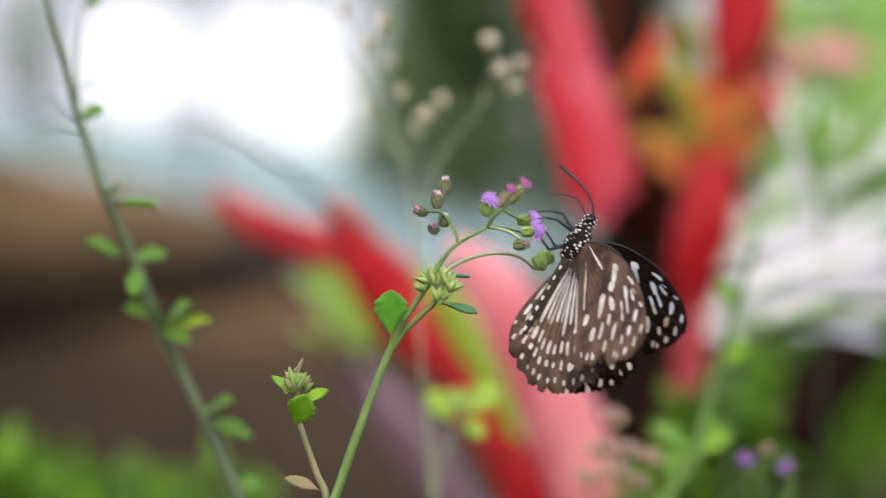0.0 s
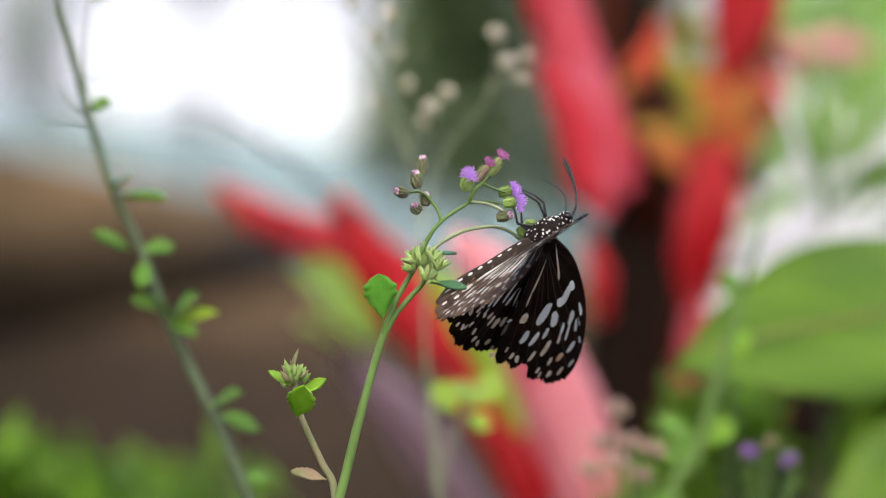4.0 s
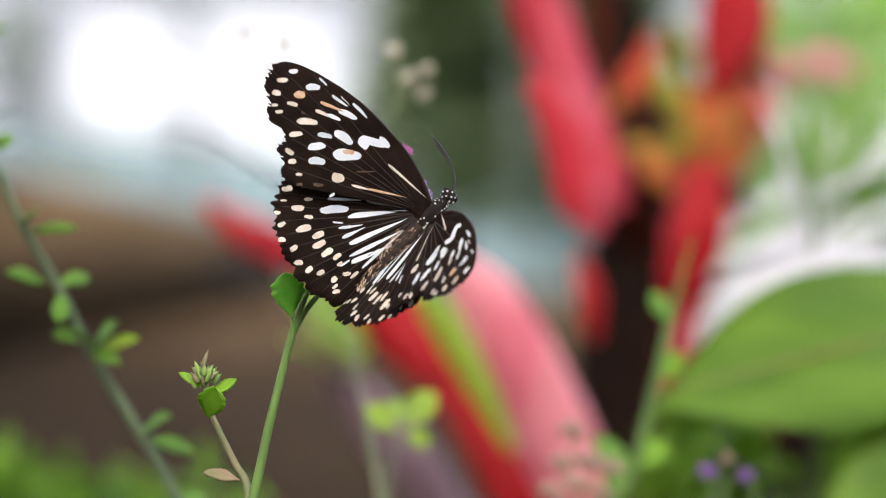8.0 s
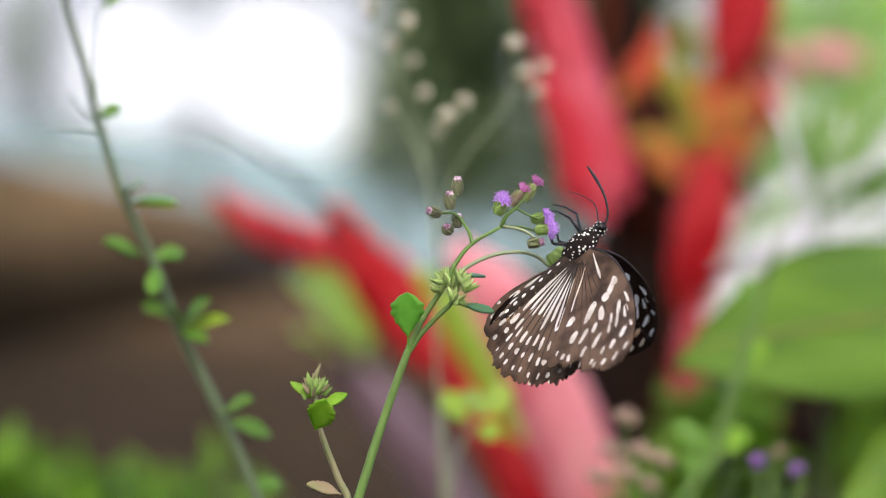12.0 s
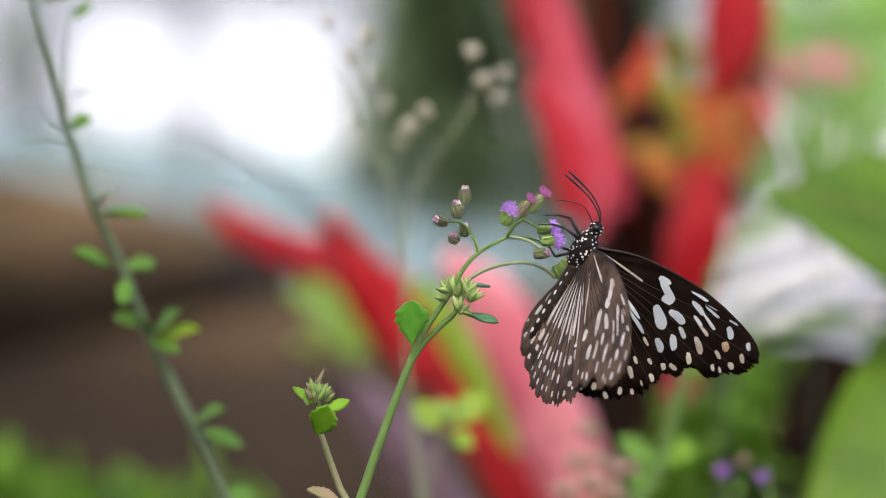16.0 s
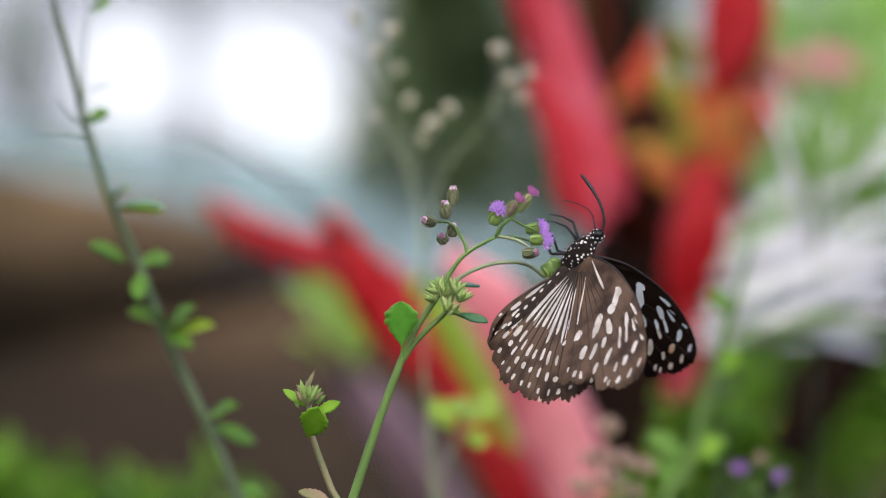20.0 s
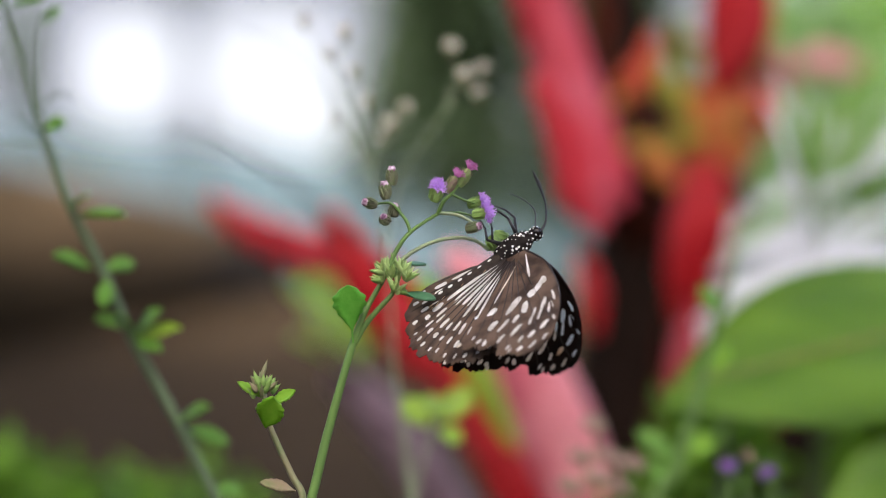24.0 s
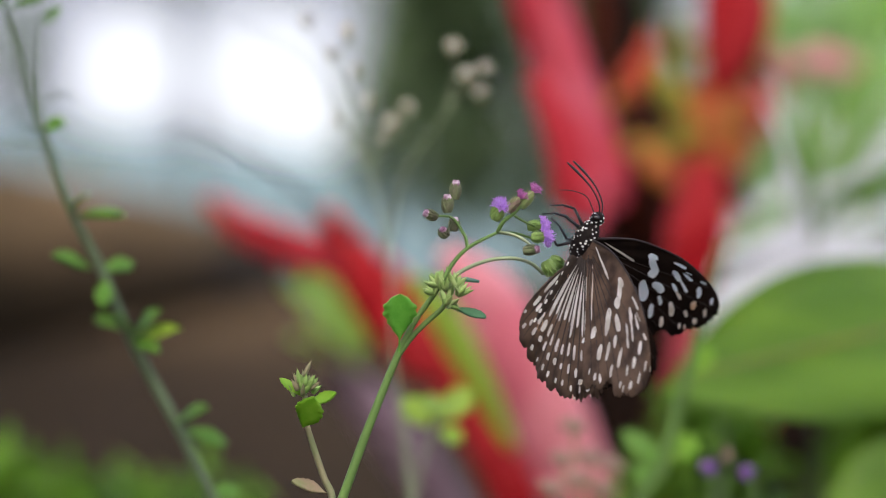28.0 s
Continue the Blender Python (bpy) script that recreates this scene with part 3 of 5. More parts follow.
for s in (-1, 1):
    bm = bmesh.new()
    line = [Vector(p) * MM for p in ((s * 0.6, 0.5, 0.0), (s * 0.9, 3.0, -1.4), (s * 1.2, 5.2, -4.6), (s * 1.5, 6.5, -8.6), (s * 1.6, 7.2, -12.2))]
    tube(bm, line, [0.19 * MM, 0.18 * MM, 0.18 * MM, 0.21 * MM, 0.34 * MM, 0.20 * MM], 7, n=6)
    antennae.append(part("antenna", bm, M_LEG, butterfly, "thin black clubbed antenna"))
for s in (-1, 1):
    for y0, knee, foot in ((3.0, (1.6, 4.4 + 0.8 * s, -6.2), (1.0, 1.8 + s, -11.5)), (-1.0, (2.0, -2.6 + 0.6 * s, -4.6), (1.0, -0.6 + s, -10))):
        bm = bmesh.new()
        pts = [Vector(p) * MM for p in ((s * 1.0, y0, -2.4), (s * knee[0], knee[1], knee[2]), (s * (knee[0] + foot[0]) / 2, (knee[1] + foot[1]) / 2 + 0.5, (knee[2] + foot[2]) / 2), (s * foot[0], foot[1], foot[2]))]
        for a, b, r in zip(pts, pts[1:], (0.42, 0.32, 0.2)):
            tube(bm, [a, b], [r * MM, r * 0.75 * MM], 7, n=2)
        part("leg", bm, M_LEG, butterfly, "thin black leg")
bm = bmesh.new()
tube(bm, [Vector(p) * MM for p in ((0, 7.4, -1.2), (0, 9.6, -4.5), (0, 9.0, -8.0), (0, 7.4, -11))], [0.16 * MM, 0.1 * MM], 6, n=5)
part("proboscis", bm, M_LEG, butterfly, "thin black feeding tube")


# ---- the flowering herb that carries the butterfly ----
def add_bud(parent, p, d, length, width, kind):
    """A flower head in bud, open, or green and small."""
    p, d = Vector(p), Vector(d).normalized()
    bm = bmesh.new()
    cup = lambda z: max(0.12, math.sqrt(max(0, 1 - ((z + 0.15) / 1.15) ** 2))) * (1.0 if z < 0.3 else 1 - 0.35 * (z - 0.3))
    blob(bm, axis_matrix(p, d, length, width), 0, 12, 8, cup)
    # overlapping scales
    q = d.to_track_quat("Z", "Y").to_matrix()
    for ring, (z, n) in enumerate(((-0.35, 7), (0.05, 8), (0.4, 8))):
        for i in range(n):
            a = 2 * math.pi * (i + 0.5 * (ring % 2)) / n
            r = width / 2 * cup(z)
            o = p + q @ Vector((r * math.cos(a), r * math.sin(a), z * length / 2))
            up = (d * 1.0 + (q @ Vector((math.cos(a), math.sin(a), 0))) * 0.22)
            blob(bm, axis_matrix(o, up, length * 0.42, width * 0.34, width * 0.07), 0, 6, 4)
    main = {"bud": M_BUD_DARK, "open": M_BUD, "pink": M_BUD_PURPLE, "green": M_BUD}[kind]
    head = part("flower_head", bm, main, parent, {"bud": "closed grey-green bud with mauve tip", "open": "open violet flower head", "pink": "half-open magenta flower head", "green": "small green bud"}[kind])
    top = p + d * length * 0.45
    rnd = random.Random(int(abs(p.x * 1e6)) % 977)
    if kind == "bud":
        bm = bmesh.new()
        blob(bm, axis_matrix(top - d * length * 0.10, d, length * 0.44, width * 0.80), 0, 10, 7)
        for i in range(9):
            a = 2 * math.pi * i / 9
            o = top + q @ Vector((width * 0.24 * math.cos(a), width * 0.24 * math.sin(a), length * 0.07))
            blob(bm, axis_matrix(o, d, length * 0.16, width * 0.16), 0, 5, 4)
        part("bud_tip", bm, M_BUD_TIP, head, "mauve and white bud tip")
    elif kind in ("open", "pink"):
        bm = bmesh.new()
        n = 34 if kind == "open" else 16
        spread = 1.5 if kind == "open" else 0.8
        for i in range(n):
            a, f = i * 2.39996, ((i + 0.5) / n) ** 0.6
            tilt = f * spread
            v = d * math.cos(tilt) + (q @ Vector((math.cos(a), math.sin(a), 0))) * math.sin(tilt)
            o = top - d * length * 0.10
            ln = width * (0.55 + 0.22 * rnd.random())
            tube(bm, [o, o + v * ln], [width * 0.035, width * 0.05], 5, n=2)
            side = v.orthogonal().normalized()
            for k in range(5):
                sd = Quaternion(v, 2 * math.pi * k / 5 + i) @ side
                blade(bm, o + v * ln * 0.92, o + v * ln * rnd.uniform(1.1, 1.5) + sd * width * rnd.uniform(0.08, 0.2), width * 0.07, v, 0.2, n=3, thick=0.00003)
        part("corolla", bm, M_FLORET if kind == "open" else M_FLORET_PINK, head, "frilly violet florets" if kind == "open" else "magenta florets just opening")
    return head


HY = 0.55
herb = thing("flowering_herb", (-0.062, HY, -0.02), "slender green herb with small violet flower heads, buds and toothed leaves", "wildflower")


def H(p):
    return Vector(p) - herb.location


def herb_tube(name, pts, radii, mat, label="", n=6, sides=9):
    bm = bmesh.new()
    tube(bm, [H(p) for p in pts], radii, sides, n=n)
    return part(name, bm, mat, herb, label)


root = Vector((-0.062, HY, -0.02))
herb_tube("stem", [root, at(-3.43, -10.39, HY), at(-2.68, -7.61, HY), at(-1.96, -5.66, HY), at(-1.48, -4.20, HY), at(-0.80, -2.34, HY), at(-0.43, -1.55, HY), at(0.00, -0.90, HY), at(0.37, -0.24, HY), at(0.73, 0.14, HY), at(1.36, 0.49, HY)],
          [0.0016, 0.0015, 0.0013, 0.00108, 0.00102, 0.00084, 0.00064, 0.00058, 0.00051, 0.00042, 0.00036], M_STEM, "ribbed green main stem")
herb_tube("branch", [at(-0.77, -2.31, HY), at(-0.47, -1.88, HY), at(-0.13, -1.53, HY), at(0.16, -1.26, HY), at(0.25, -1.05, HY)], [0.0007, 0.0006, 0.0005], M_STEM)
herb_tube("branch", [at(0.35, -0.57, HY), at(0.73, -0.32, HY), at(1.21, -0.14, HY), at(1.72, -0.09, HY), at(2.12, -0.19, 0.552), at(2.40, -0.42, 0.553)], [0.00048, 0.00045, 0.0004, 0.0004], M_STEM_PALE, "arched pale downy branch")
herb_tube("branch", [at(0.68, 0.11, HY), at(0.63, 0.34, HY), at(0.51, 0.54, HY), at(0.38, 0.72, HY), at(0.25, 0.80, HY)], [0.0004, 0.0003], M_STEM)
herb_tube("branch", [at(0.25, 0.80, HY), at(0.05, 0.80, HY), at(-0.11, 0.78, HY)], [0.0003, 0.00022], M_STEM)
herb_tube("branch", [at(1.34, 0.48, HY), at(1.46, 0.72, 0.549), at(1.68, 0.91, 0.549), at(1.84, 1.10, 0.549)], [0.0005, 0.0004], M_STEM)
herb_tube("branch", [at(1.36, 0.49, HY), at(1.74, 0.42, 0.548), at(2.02, 0.27, 0.548), at(2.15, 0.14, 0.548)], [0.0004, 0.0003], M_STEM_PALE)
herb_tube("branch", [at(1.36, 0.49, HY), at(1.77, 0.47, 0.552), at(2.12, 0.37, 0.552)], [0.0003, 0.00025], M_STEM)
herb_tube("branch", [at(1.68, 0.88, 0.549), at(1.93, 0.74, 0.550), at(2.18, 0.64, 0.55)], [0.0003, 0.00022], M_STEM)
for p, d, ln, w, kind in (
        (at(0.37, 1.38, HY), (0.05, 0, 1), 0.0047, 0.0030, "bud"), (at(0.20, 1.07, 0.548), (-0.05, -0.1, 1), 0.0044, 0.0029, "bud"),
        (at(-0.16, 0.82, 0.549), (-0.8, -0.3, 0.25), 0.0036, 0.0029, "bud"), (at(0.37, 0.62, 0.551), (0.1, 0.2, 1), 0.0034, 0.0027, "bud"),
        (at(0.14, 0.43, 0.550), (-0.2, -0.5, 0.7), 0.0028, 0.0026, "bud"),
        (at(1.33, 0.91, 0.549), (0.35, -0.25, 0.8), 0.0036, 0.0030, "open")) + ((at(1.68, 1.12, 0.549), (0.6, 0, 0.8), 0.0046, 0.0026, "pink"),
        (at(1.97, 1.25, 0.550), (0.65, 0, 0.85), 0.0050, 0.0028, "pink"),
        (at(2.18, 0.66, 0.551), (1, -0.1, 0.15), 0.0038, 0.0027, "open"), (at(2.27, 0.40, 0.549), (1, -0.1, 0.05), 0.0036, 0.0027, "open"),
        (at(2.10, 0.11, 0.548), (1, -0.2, 0.15), 0.0040, 0.0029, "bud"), (at(2.53, -0.29, 0.553), (0.5, 0, -0.8), 0.0042, 0.0034, "green"),
        (at(2.69, -0.16, 0.555), (0.8, 0.1, -0.4), 0.0040, 0.0032, "green")):
    add_bud(herb, H(p), d, ln * (0.86 if kind == "bud" else 0.95), w * (0.86 if kind == "bud" else 0.95), kind)
# clustered pointed green buds on the stem
M_BUD_PALE = material("pale_yellow_green_bud", (0.40, 0.52, 0.20), 0.6, (0.28, 0.42, 0.12), 600, 0.6, 3000, 0.3, translucent=0.15)
rnd = random.Random(9)
for i in range(17):
    x, y = 768 + 46 * rnd.random(), 502 + 52 * rnd.random()
    o = at((x - 784 + 12) / 79.2, (441 - y + 16) / 79.2, HY - 0.004 + 0.008 * rnd.random())
    d0 = Vector(((x - 792) / 40, rnd.uniform(-0.9, 0.0), (548 - y) / 40 + 0.2)).normalized()
    star = None
    for k in range(5):
        bm = bmesh.new()
        d = d0 + Vector((rnd.uniform(-0.9, 0.9), rnd.uniform(-0.7, 0.3), rnd.uniform(-0.7, 0.9)))
        d.normalize()
        ln = rnd.uniform(0.0030, 0.0048)
        blob(bm, axis_matrix(H(o) + d * ln * 0.4, d, ln, rnd.uniform(0.0011, 0.0016)), 0, 7, 6, lambda z: max(0.02, (1 - z) * 0.5 * (1.9 + z) * 0.95 - 0.1 * (1 + z)) if z > -0.98 else 0.3)
        part("green_bud", bm, M_BUD_PALE if (i + k) % 3 else M_BUD, herb)
M_HERB_LEAF = material("mid_green_herb_leaf", (0.12, 0.40, 0.04), 0.5, (0.17, 0.48, 0.06), 400, 0.6, 1800, 0.4, translucent=0.45)
for base, tip, w, mat, fc, label, teeth, st in (
        (at(-0.77, -2.26, 0.549), at(-0.78, -1.00, 0.546), 0.0074, M_HERB_LEAF, (0.1, -1, 0.1), "fresh green leaf with toothed tip", 0.085, 0.2),
        (at(0.25, -1.20, 0.549), at(1.14, -1.38, 0.546), 0.0026, M_LEAF_DARK, (0, -0.7, 0.8), "narrow blue-green leaf", 0.05, 0.2),
        (at(0.35, -0.61, 0.551), at(0.98, -0.57, 0.556), 0.0022, M_LEAF_DARK, (0, -0.5, 0.8), "narrow blue-green leaf", 0.05, 0.2)):
    bm = bmesh.new()
    blade(bm, H(base), H(tip), w, fc, 0.06, teeth, 0.66, n=36, seed=5, stalk=st, fold=0.08)
    part("leaf", bm, mat, herb, label)
# the side sprig
herb_tube("branch", [at(-3.43, -10.01, HY), at(-2.30, -6.98, HY), at(-2.15, -5.66, 0.551), at(-2.36, -5.11, 0.552), at(-2.65, -4.33, 0.552), at(-2.79, -3.85, 0.552), at(-2.84, -3.26, 0.552)],
          [0.0012, 0.0011, 0.00085, 0.0008, 0.0007, 0.0006, 0.0006], M_STEM_BROWN, "pinkish side stem")
for base, tip, w, mat, fc, label in (
        (at(-2.84, -4.00, 0.550), at(-2.66, -3.40, 0.546), 0.0062, M_LEAF, (0, -1, 0.15), "small lobed green leaf"),
        (at(-2.82, -3.57, 0.551), at(-2.17, -3.17, 0.551), 0.0030, M_LEAF, (0.2, -0.6, 0.8), "small green leaf"),
        (at(-2.83, -3.35, 0.552), at(-3.41, -2.92, 0.552), 0.0020, M_LEAF, (0, -1, 0.3), "narrow green bract"),
        (at(-2.30, -5.47, 0.550), at(-3.04, -5.16, 0.549), 0.0042, M_LEAF_DRY, (0.2, -0.5, 0.8), "withered pinkish leaf")):
    bm = bmesh.new()
    blade(bm, H(base), H(tip), w, fc, 0.10, 0.08, 0.6, n=30, seed=8, fold=0.12)
    part("leaf", bm, mat, herb, label)
for i in range(20):
    bm = bmesh.new()
    a = i * 2.4
    f = math.sqrt((i + 0.5) / 20)
    o = at(-2.84, -3.14, 0.552) + Vector((math.cos(a) * 0.0034 * f, math.sin(a) * 0.0030 * f, 0.0044 * (1 - f) + rnd.uniform(-0.0012, 0.0012)))
    d = Vector((math.cos(a) * 1.1 * f + rnd.uniform(-0.4, 0.4), math.sin(a) * 0.9 * f, 1 + rnd.uniform(-0.3, 0.3)))
    blob(bm, axis_matrix(H(o), d, rnd.uniform(0.0026, 0.0044), rnd.uniform(0.0010, 0.0015)), 0, 8, 6, lambda z: max(0.02, (1 - z) * 0.5 * (1.9 + z) * 0.95 - 0.1 * (1 + z)) if z > -0.98 else 0.3)
    part("green_bud", bm, M_BUD if i % 3 else M_STEM_BROWN, herb)

# ---- the tall leafy stem beside it ----
SY = 0.66
side_plant = thing("leafy_stem", (-0.02, deep(SY), -0.02), "tall slender green stem with small paired leaves", "herb")


def S(p):
    return Vector(p) - side_plant.location


bm = bmesh.new()
tube(bm, [S(p) for p in (Vector((-0.02, deep(SY), -0.02)), at(-2.68, -10.92, SY), at(-4.19, -7.39, SY), at(-5.18, -5.37, SY), at(-5.93, -3.88, SY), at(-7.05, -1.89, SY), at(-7.73, -0.38, SY), at(-8.51, 1.10, SY), at(-9.12, 2.71, SY), at(-9.52, 3.98, SY), at(-9.97, 5.24, SY), at(-10.25, 6.50, SY))],
     [0.0020, 0.0019, 0.0018, 0.0016, 0.0015, 0.0014, 0.0013, 0.0012, 0.0011, 0.0010, 0.0008, 0.0007], 9)
part("stem", bm, M_STEM_GREY, side_plant)
for pts in ((at(-9.14, 2.78, SY), at(-9.24, 4.10, 0.665), at(-9.22, 4.99, 0.667), at(-9.12, 5.49, 0.667)),
            (at(-9.09, 2.40, SY), at(-9.49, 2.44, SY), at(-10.25, 2.39, SY)),
            (at(-8.99, 3.41, 0.667), at(-8.67, 3.57, 0.669), at(-8.36, 3.45, 0.669)),
            (at(-9.12, 2.65, SY), at(-9.49, 2.84, 0.652), at(-9.75, 3.16, 0.652))):
    bm = bmesh.new()
    tube(bm, [S(p) for p in pts], [0.0004, 0.0003, 0.0002], 7)
    part("twig", bm, M_STEM_GREY, side_plant)
for i, (base, tip, w) in enumerate((
        (at(-9.09, 2.71, SY), at(-8.55, 3.07, SY), 0.0048), (at(-8.42, 0.95, SY), at(-8.11, 1.48, 0.652), 0.0050), (at(-8.33, 0.85, SY), at(-7.16, 1.00, 0.652), 0.0041),
        (at(-7.98, -0.34, SY), at(-8.89, 0.09, 0.652), 0.0062), (at(-7.73, -0.39, SY), at(-6.89, -0.09, 0.665), 0.0060), (at(-7.63, -0.57, SY), at(-7.73, -1.20, 0.652), 0.0055),
        (at(-7.16, -1.70, SY), at(-8.01, -1.28, 0.665), 0.0053)) + ((at(-7.07, -1.83, SY), at(-7.27, -1.17, 0.652), 0.0050), (at(-7.02, -1.88, SY), at(-6.44, -1.07, 0.652), 0.0067),
        (at(-7.02, -1.91, SY), at(-5.88, -1.48, 0.652), 0.0053), (at(-7.02, -1.91, SY), at(-6.36, -2.11, 0.652), 0.0053), (at(-6.01, -3.75, SY), at(-5.30, -3.24, 0.652), 0.0062),
        (at(-5.93, -3.90, SY), at(-4.60, -4.15, 0.665), 0.0060), (at(-5.20, -5.34, SY), at(-4.44, -5.11, 0.665), 0.0060), (at(-9.12, 5.11, 0.667), at(-8.71, 5.57, 0.667), 0.0036),
        (at(-9.87, 5.49, SY), at(-9.12, 5.81, 0.652), 0.0060), (at(-10.00, 5.49, SY), at(-10.51, 5.74, 0.652), 0.0060))):
    bm = bmesh.new()
    blade(bm, S(base), S(base.lerp(tip, 0.86)), w * 0.84, (0.1, -0.8, 0.652), 0.1, 0.05, 0.6, n=10, seed=i)
    part("leaf", bm, M_LEAF_SIDE if i != 9 else M_LIME, side_plant)

# ---- seeding herb behind ----
BY = 0.74
seed_plant = thing("seeding_herb", (0.0, deep(BY), -0.02), "faded herb with cream fluffy seed heads on thin stalks", "wildflower")


def B(p):
    return Vector(p) - seed_plant.location


for pts, r in (((Vector((0, deep(BY), -0.02)), at(-0.18, -5.80, BY), at(-0.49, -2.51, BY), at(-0.58, 0.01, BY), at(-0.87, 1.78, BY), at(-1.57, 3.11, BY)), (0.0012, 0.001, 0.0008)),
               ((at(-0.58, 0.14, BY), at(-0.18, 1.78, BY), at(0.83, 3.17, BY), at(1.31, 3.93, BY)), (0.0009, 0.0006)),
               ((at(0.83, 3.17, BY), at(1.06, 4.05, BY), at(1.04, 4.56, BY)), (0.0006, 0.0004)),
               ((at(-0.87, 1.78, BY), at(-0.68, 2.54, BY), at(-0.11, 3.23, BY)), (0.0007, 0.0005)),
               ((at(-0.87, 1.78, BY), at(-1.19, 3.04, BY), at(-1.46, 3.93, BY), at(-1.44, 5.06, BY)), (0.0007, 0.0004)),
               ((at(-1.57, 3.11, BY), at(-2.07, 4.18, BY), at(-3.02, 4.94, BY), at(-3.96, 5.44, BY)), (0.0005, 0.0003)),
               ((at(-1.46, 3.93, BY), at(-1.82, 4.56, BY), at(-2.22, 5.32, BY)), (0.0005, 0.0003)),
               ((at(-0.18, -5.57, BY), at(0.08, -4.53, BY), at(0.45, -3.71, BY), at(0.83, -3.14, BY)), (0.0010, 0.0006)),
               ((at(-0.24, -5.80, BY), at(-0.37, -4.03, BY), at(-0.43, -3.14, BY)), (0.0009, 0.0006))):
    bm = bmesh.new()
    tube(bm, [B(p) for p in pts], [0.5 * v for v in r], 7)
    part("stalk", bm, M_STALK_DRY, seed_plant)
for i, (p, w) in enumerate(((at(1.04, 4.65, BY), 0.0050), (at(1.31, 3.98, BY), 0.0054), (at(1.62, 3.61, 0.745), 0.0046), (at(1.74, 4.15, 0.75), 0.0040), (at(-0.05, 3.32, BY), 0.0044),
                            (at(-0.40, 2.98, BY), 0.0050), (at(-0.91, 3.48, 0.75), 0.0040), (at(-1.36, 5.06, BY), 0.0048), (at(-1.72, 4.58, 0.745), 0.0042), (at(-2.22, 5.34, BY), 0.0042),
                            (at(-1.67, 3.14, BY), 0.0030), (at(-1.19, 4.18, 0.75), 0.0036), (at(-0.62, 2.66, 0.745), 0.0036))):
    bm = bmesh.new()
    c = B(p)
    blob(bm, axis_matrix(c - Vector((0, 0, w * 0.3)), (0.1, 0, 1), w * 0.8, w * 0.55), 1, 8, 6)
    rr = random.Random(i)
    for k in range(26):
        v = Vector((rr.gauss(0, 0.7), rr.gauss(0, 0.7), rr.gauss(0.5, 0.6))).normalized()
        blob(bm, axis_matrix(c + v * w * 0.30, v, w * 0.5, w * 0.16), 0, 5, 4)
    part("seed_head", bm, [M_SEED, M_STEM_BROWN], seed_plant)
for i, (base, tip, w) in enumerate(((at(0.20, -3.84, BY), at(-0.28, -3.14, BY), 0.008), (at(0.39, -3.71, BY), at(1.21, -3.02, BY), 0.009), (at(0.45, -3.90, BY), at(0.98, -4.13, BY), 0.006), (at(0.20, -3.52, BY), at(0.58, -3.14, 0.75), 0.008))):
    bm = bmesh.new()
    blade(bm, B(base), B(tip), w, (0.1, -0.9, 0.4), 0.1, 0.04, 0.6, seed=i + 40)
    part("leaf", bm, M_LIME, seed_plant)

# ---- right-hand leafy herb with lilac flowers low down ----
VY = 0.72
violet_plant = thing("lilac_herb", (0.09, deep(VY), -0.02), "low green herb with small lilac flowers", "wildflower")


def V(p):
    return Vector(p) - violet_plant.location


for pts, r in (((Vector((0.09, deep(VY), -0.02)), at(7.08, -6.55, VY), at(7.15, -4.91, VY)), (0.0010, 0.0006)),
               ((at(7.08, -6.55, VY), at(7.71, -5.54, VY), at(7.78, -4.91, VY)), (0.0008, 0.0005)),
               ((at(7.08, -6.55, VY), at(6.79, -5.54, VY), at(6.87, -4.85, VY)), (0.0008, 0.0005))):
    bm = bmesh.new()
    tube(bm, [V(p) for p in pts], list(r), 7)
    part("stalk", bm, M_STEM, violet_plant)
for i, (p, w) in enumerate(((at(6.78, -4.72, VY), 0.0055), (at(7.24, -4.50, 0.725), 0.0042), (at(7.66, -4.88, VY), 0.0052))):
    bm = bmesh.new()
    rr = random.Random(i)
    for k in range(30):
        v = Vector((rr.gauss(0, 0.7), rr.gauss(0, 0.7), rr.gauss(0.4, 0.6))).normalized()
        blob(bm, axis_matrix(V(p) + v * w * 0.3, v, w * 0.45, w * 0.17), 0, 5, 4)
    part("flower_head", bm, M_PETAL_FAR if i != 1 else M_BUD_PINK, violet_plant)

stalk_plant = thing("green_stalk", (0.105, deep(0.75), -0.02), "tall green stalk with a few small leaves", "herb")


def K(p):
    return Vector(p) - stalk_plant.location


KY = 0.75
bm = bmesh.new()
tube(bm, [K(p) for p in (Vector((0.105, deep(KY), -0.02)), at(5.13, -6.55, KY), at(5.61, -4.66, KY), at(6.04, -3.14, KY), at(6.41, -1.76, KY), at(6.74, -0.62, KY), at(7.08, 0.52, KY))], [0.0019, 0.0018, 0.0017, 0.0016, 0.0014, 0.0010, 0.0003], 8)
part("stem", bm, M_STEM, stalk_plant)
for i, (base, tip, w) in enumerate(((at(5.61, -4.66, KY), at(4.72, -3.84, KY), 0.007), (at(6.20, -2.64, KY), at(6.74, -2.01, KY), 0.007), (at(6.52, -1.38, KY), at(6.16, -0.62, KY), 0.006),
                                    (at(5.44, -5.29, KY), at(5.00, -4.53, KY), 0.007), (at(5.66, -4.53, KY), at(6.39, -4.03, KY), 0.008), (at(5.25, -6.17, KY), at(4.75, -5.54, KY), 0.008))):
    bm = bmesh.new()
    blade(bm, K(base), K(tip), w, (0.1, -0.9, 0.4), 0.1, 0.04, 0.6, seed=i + 60)
    part("leaf", bm, M_LEAF if i in (1, 4) else M_LEAF_SIDE, stalk_plant)

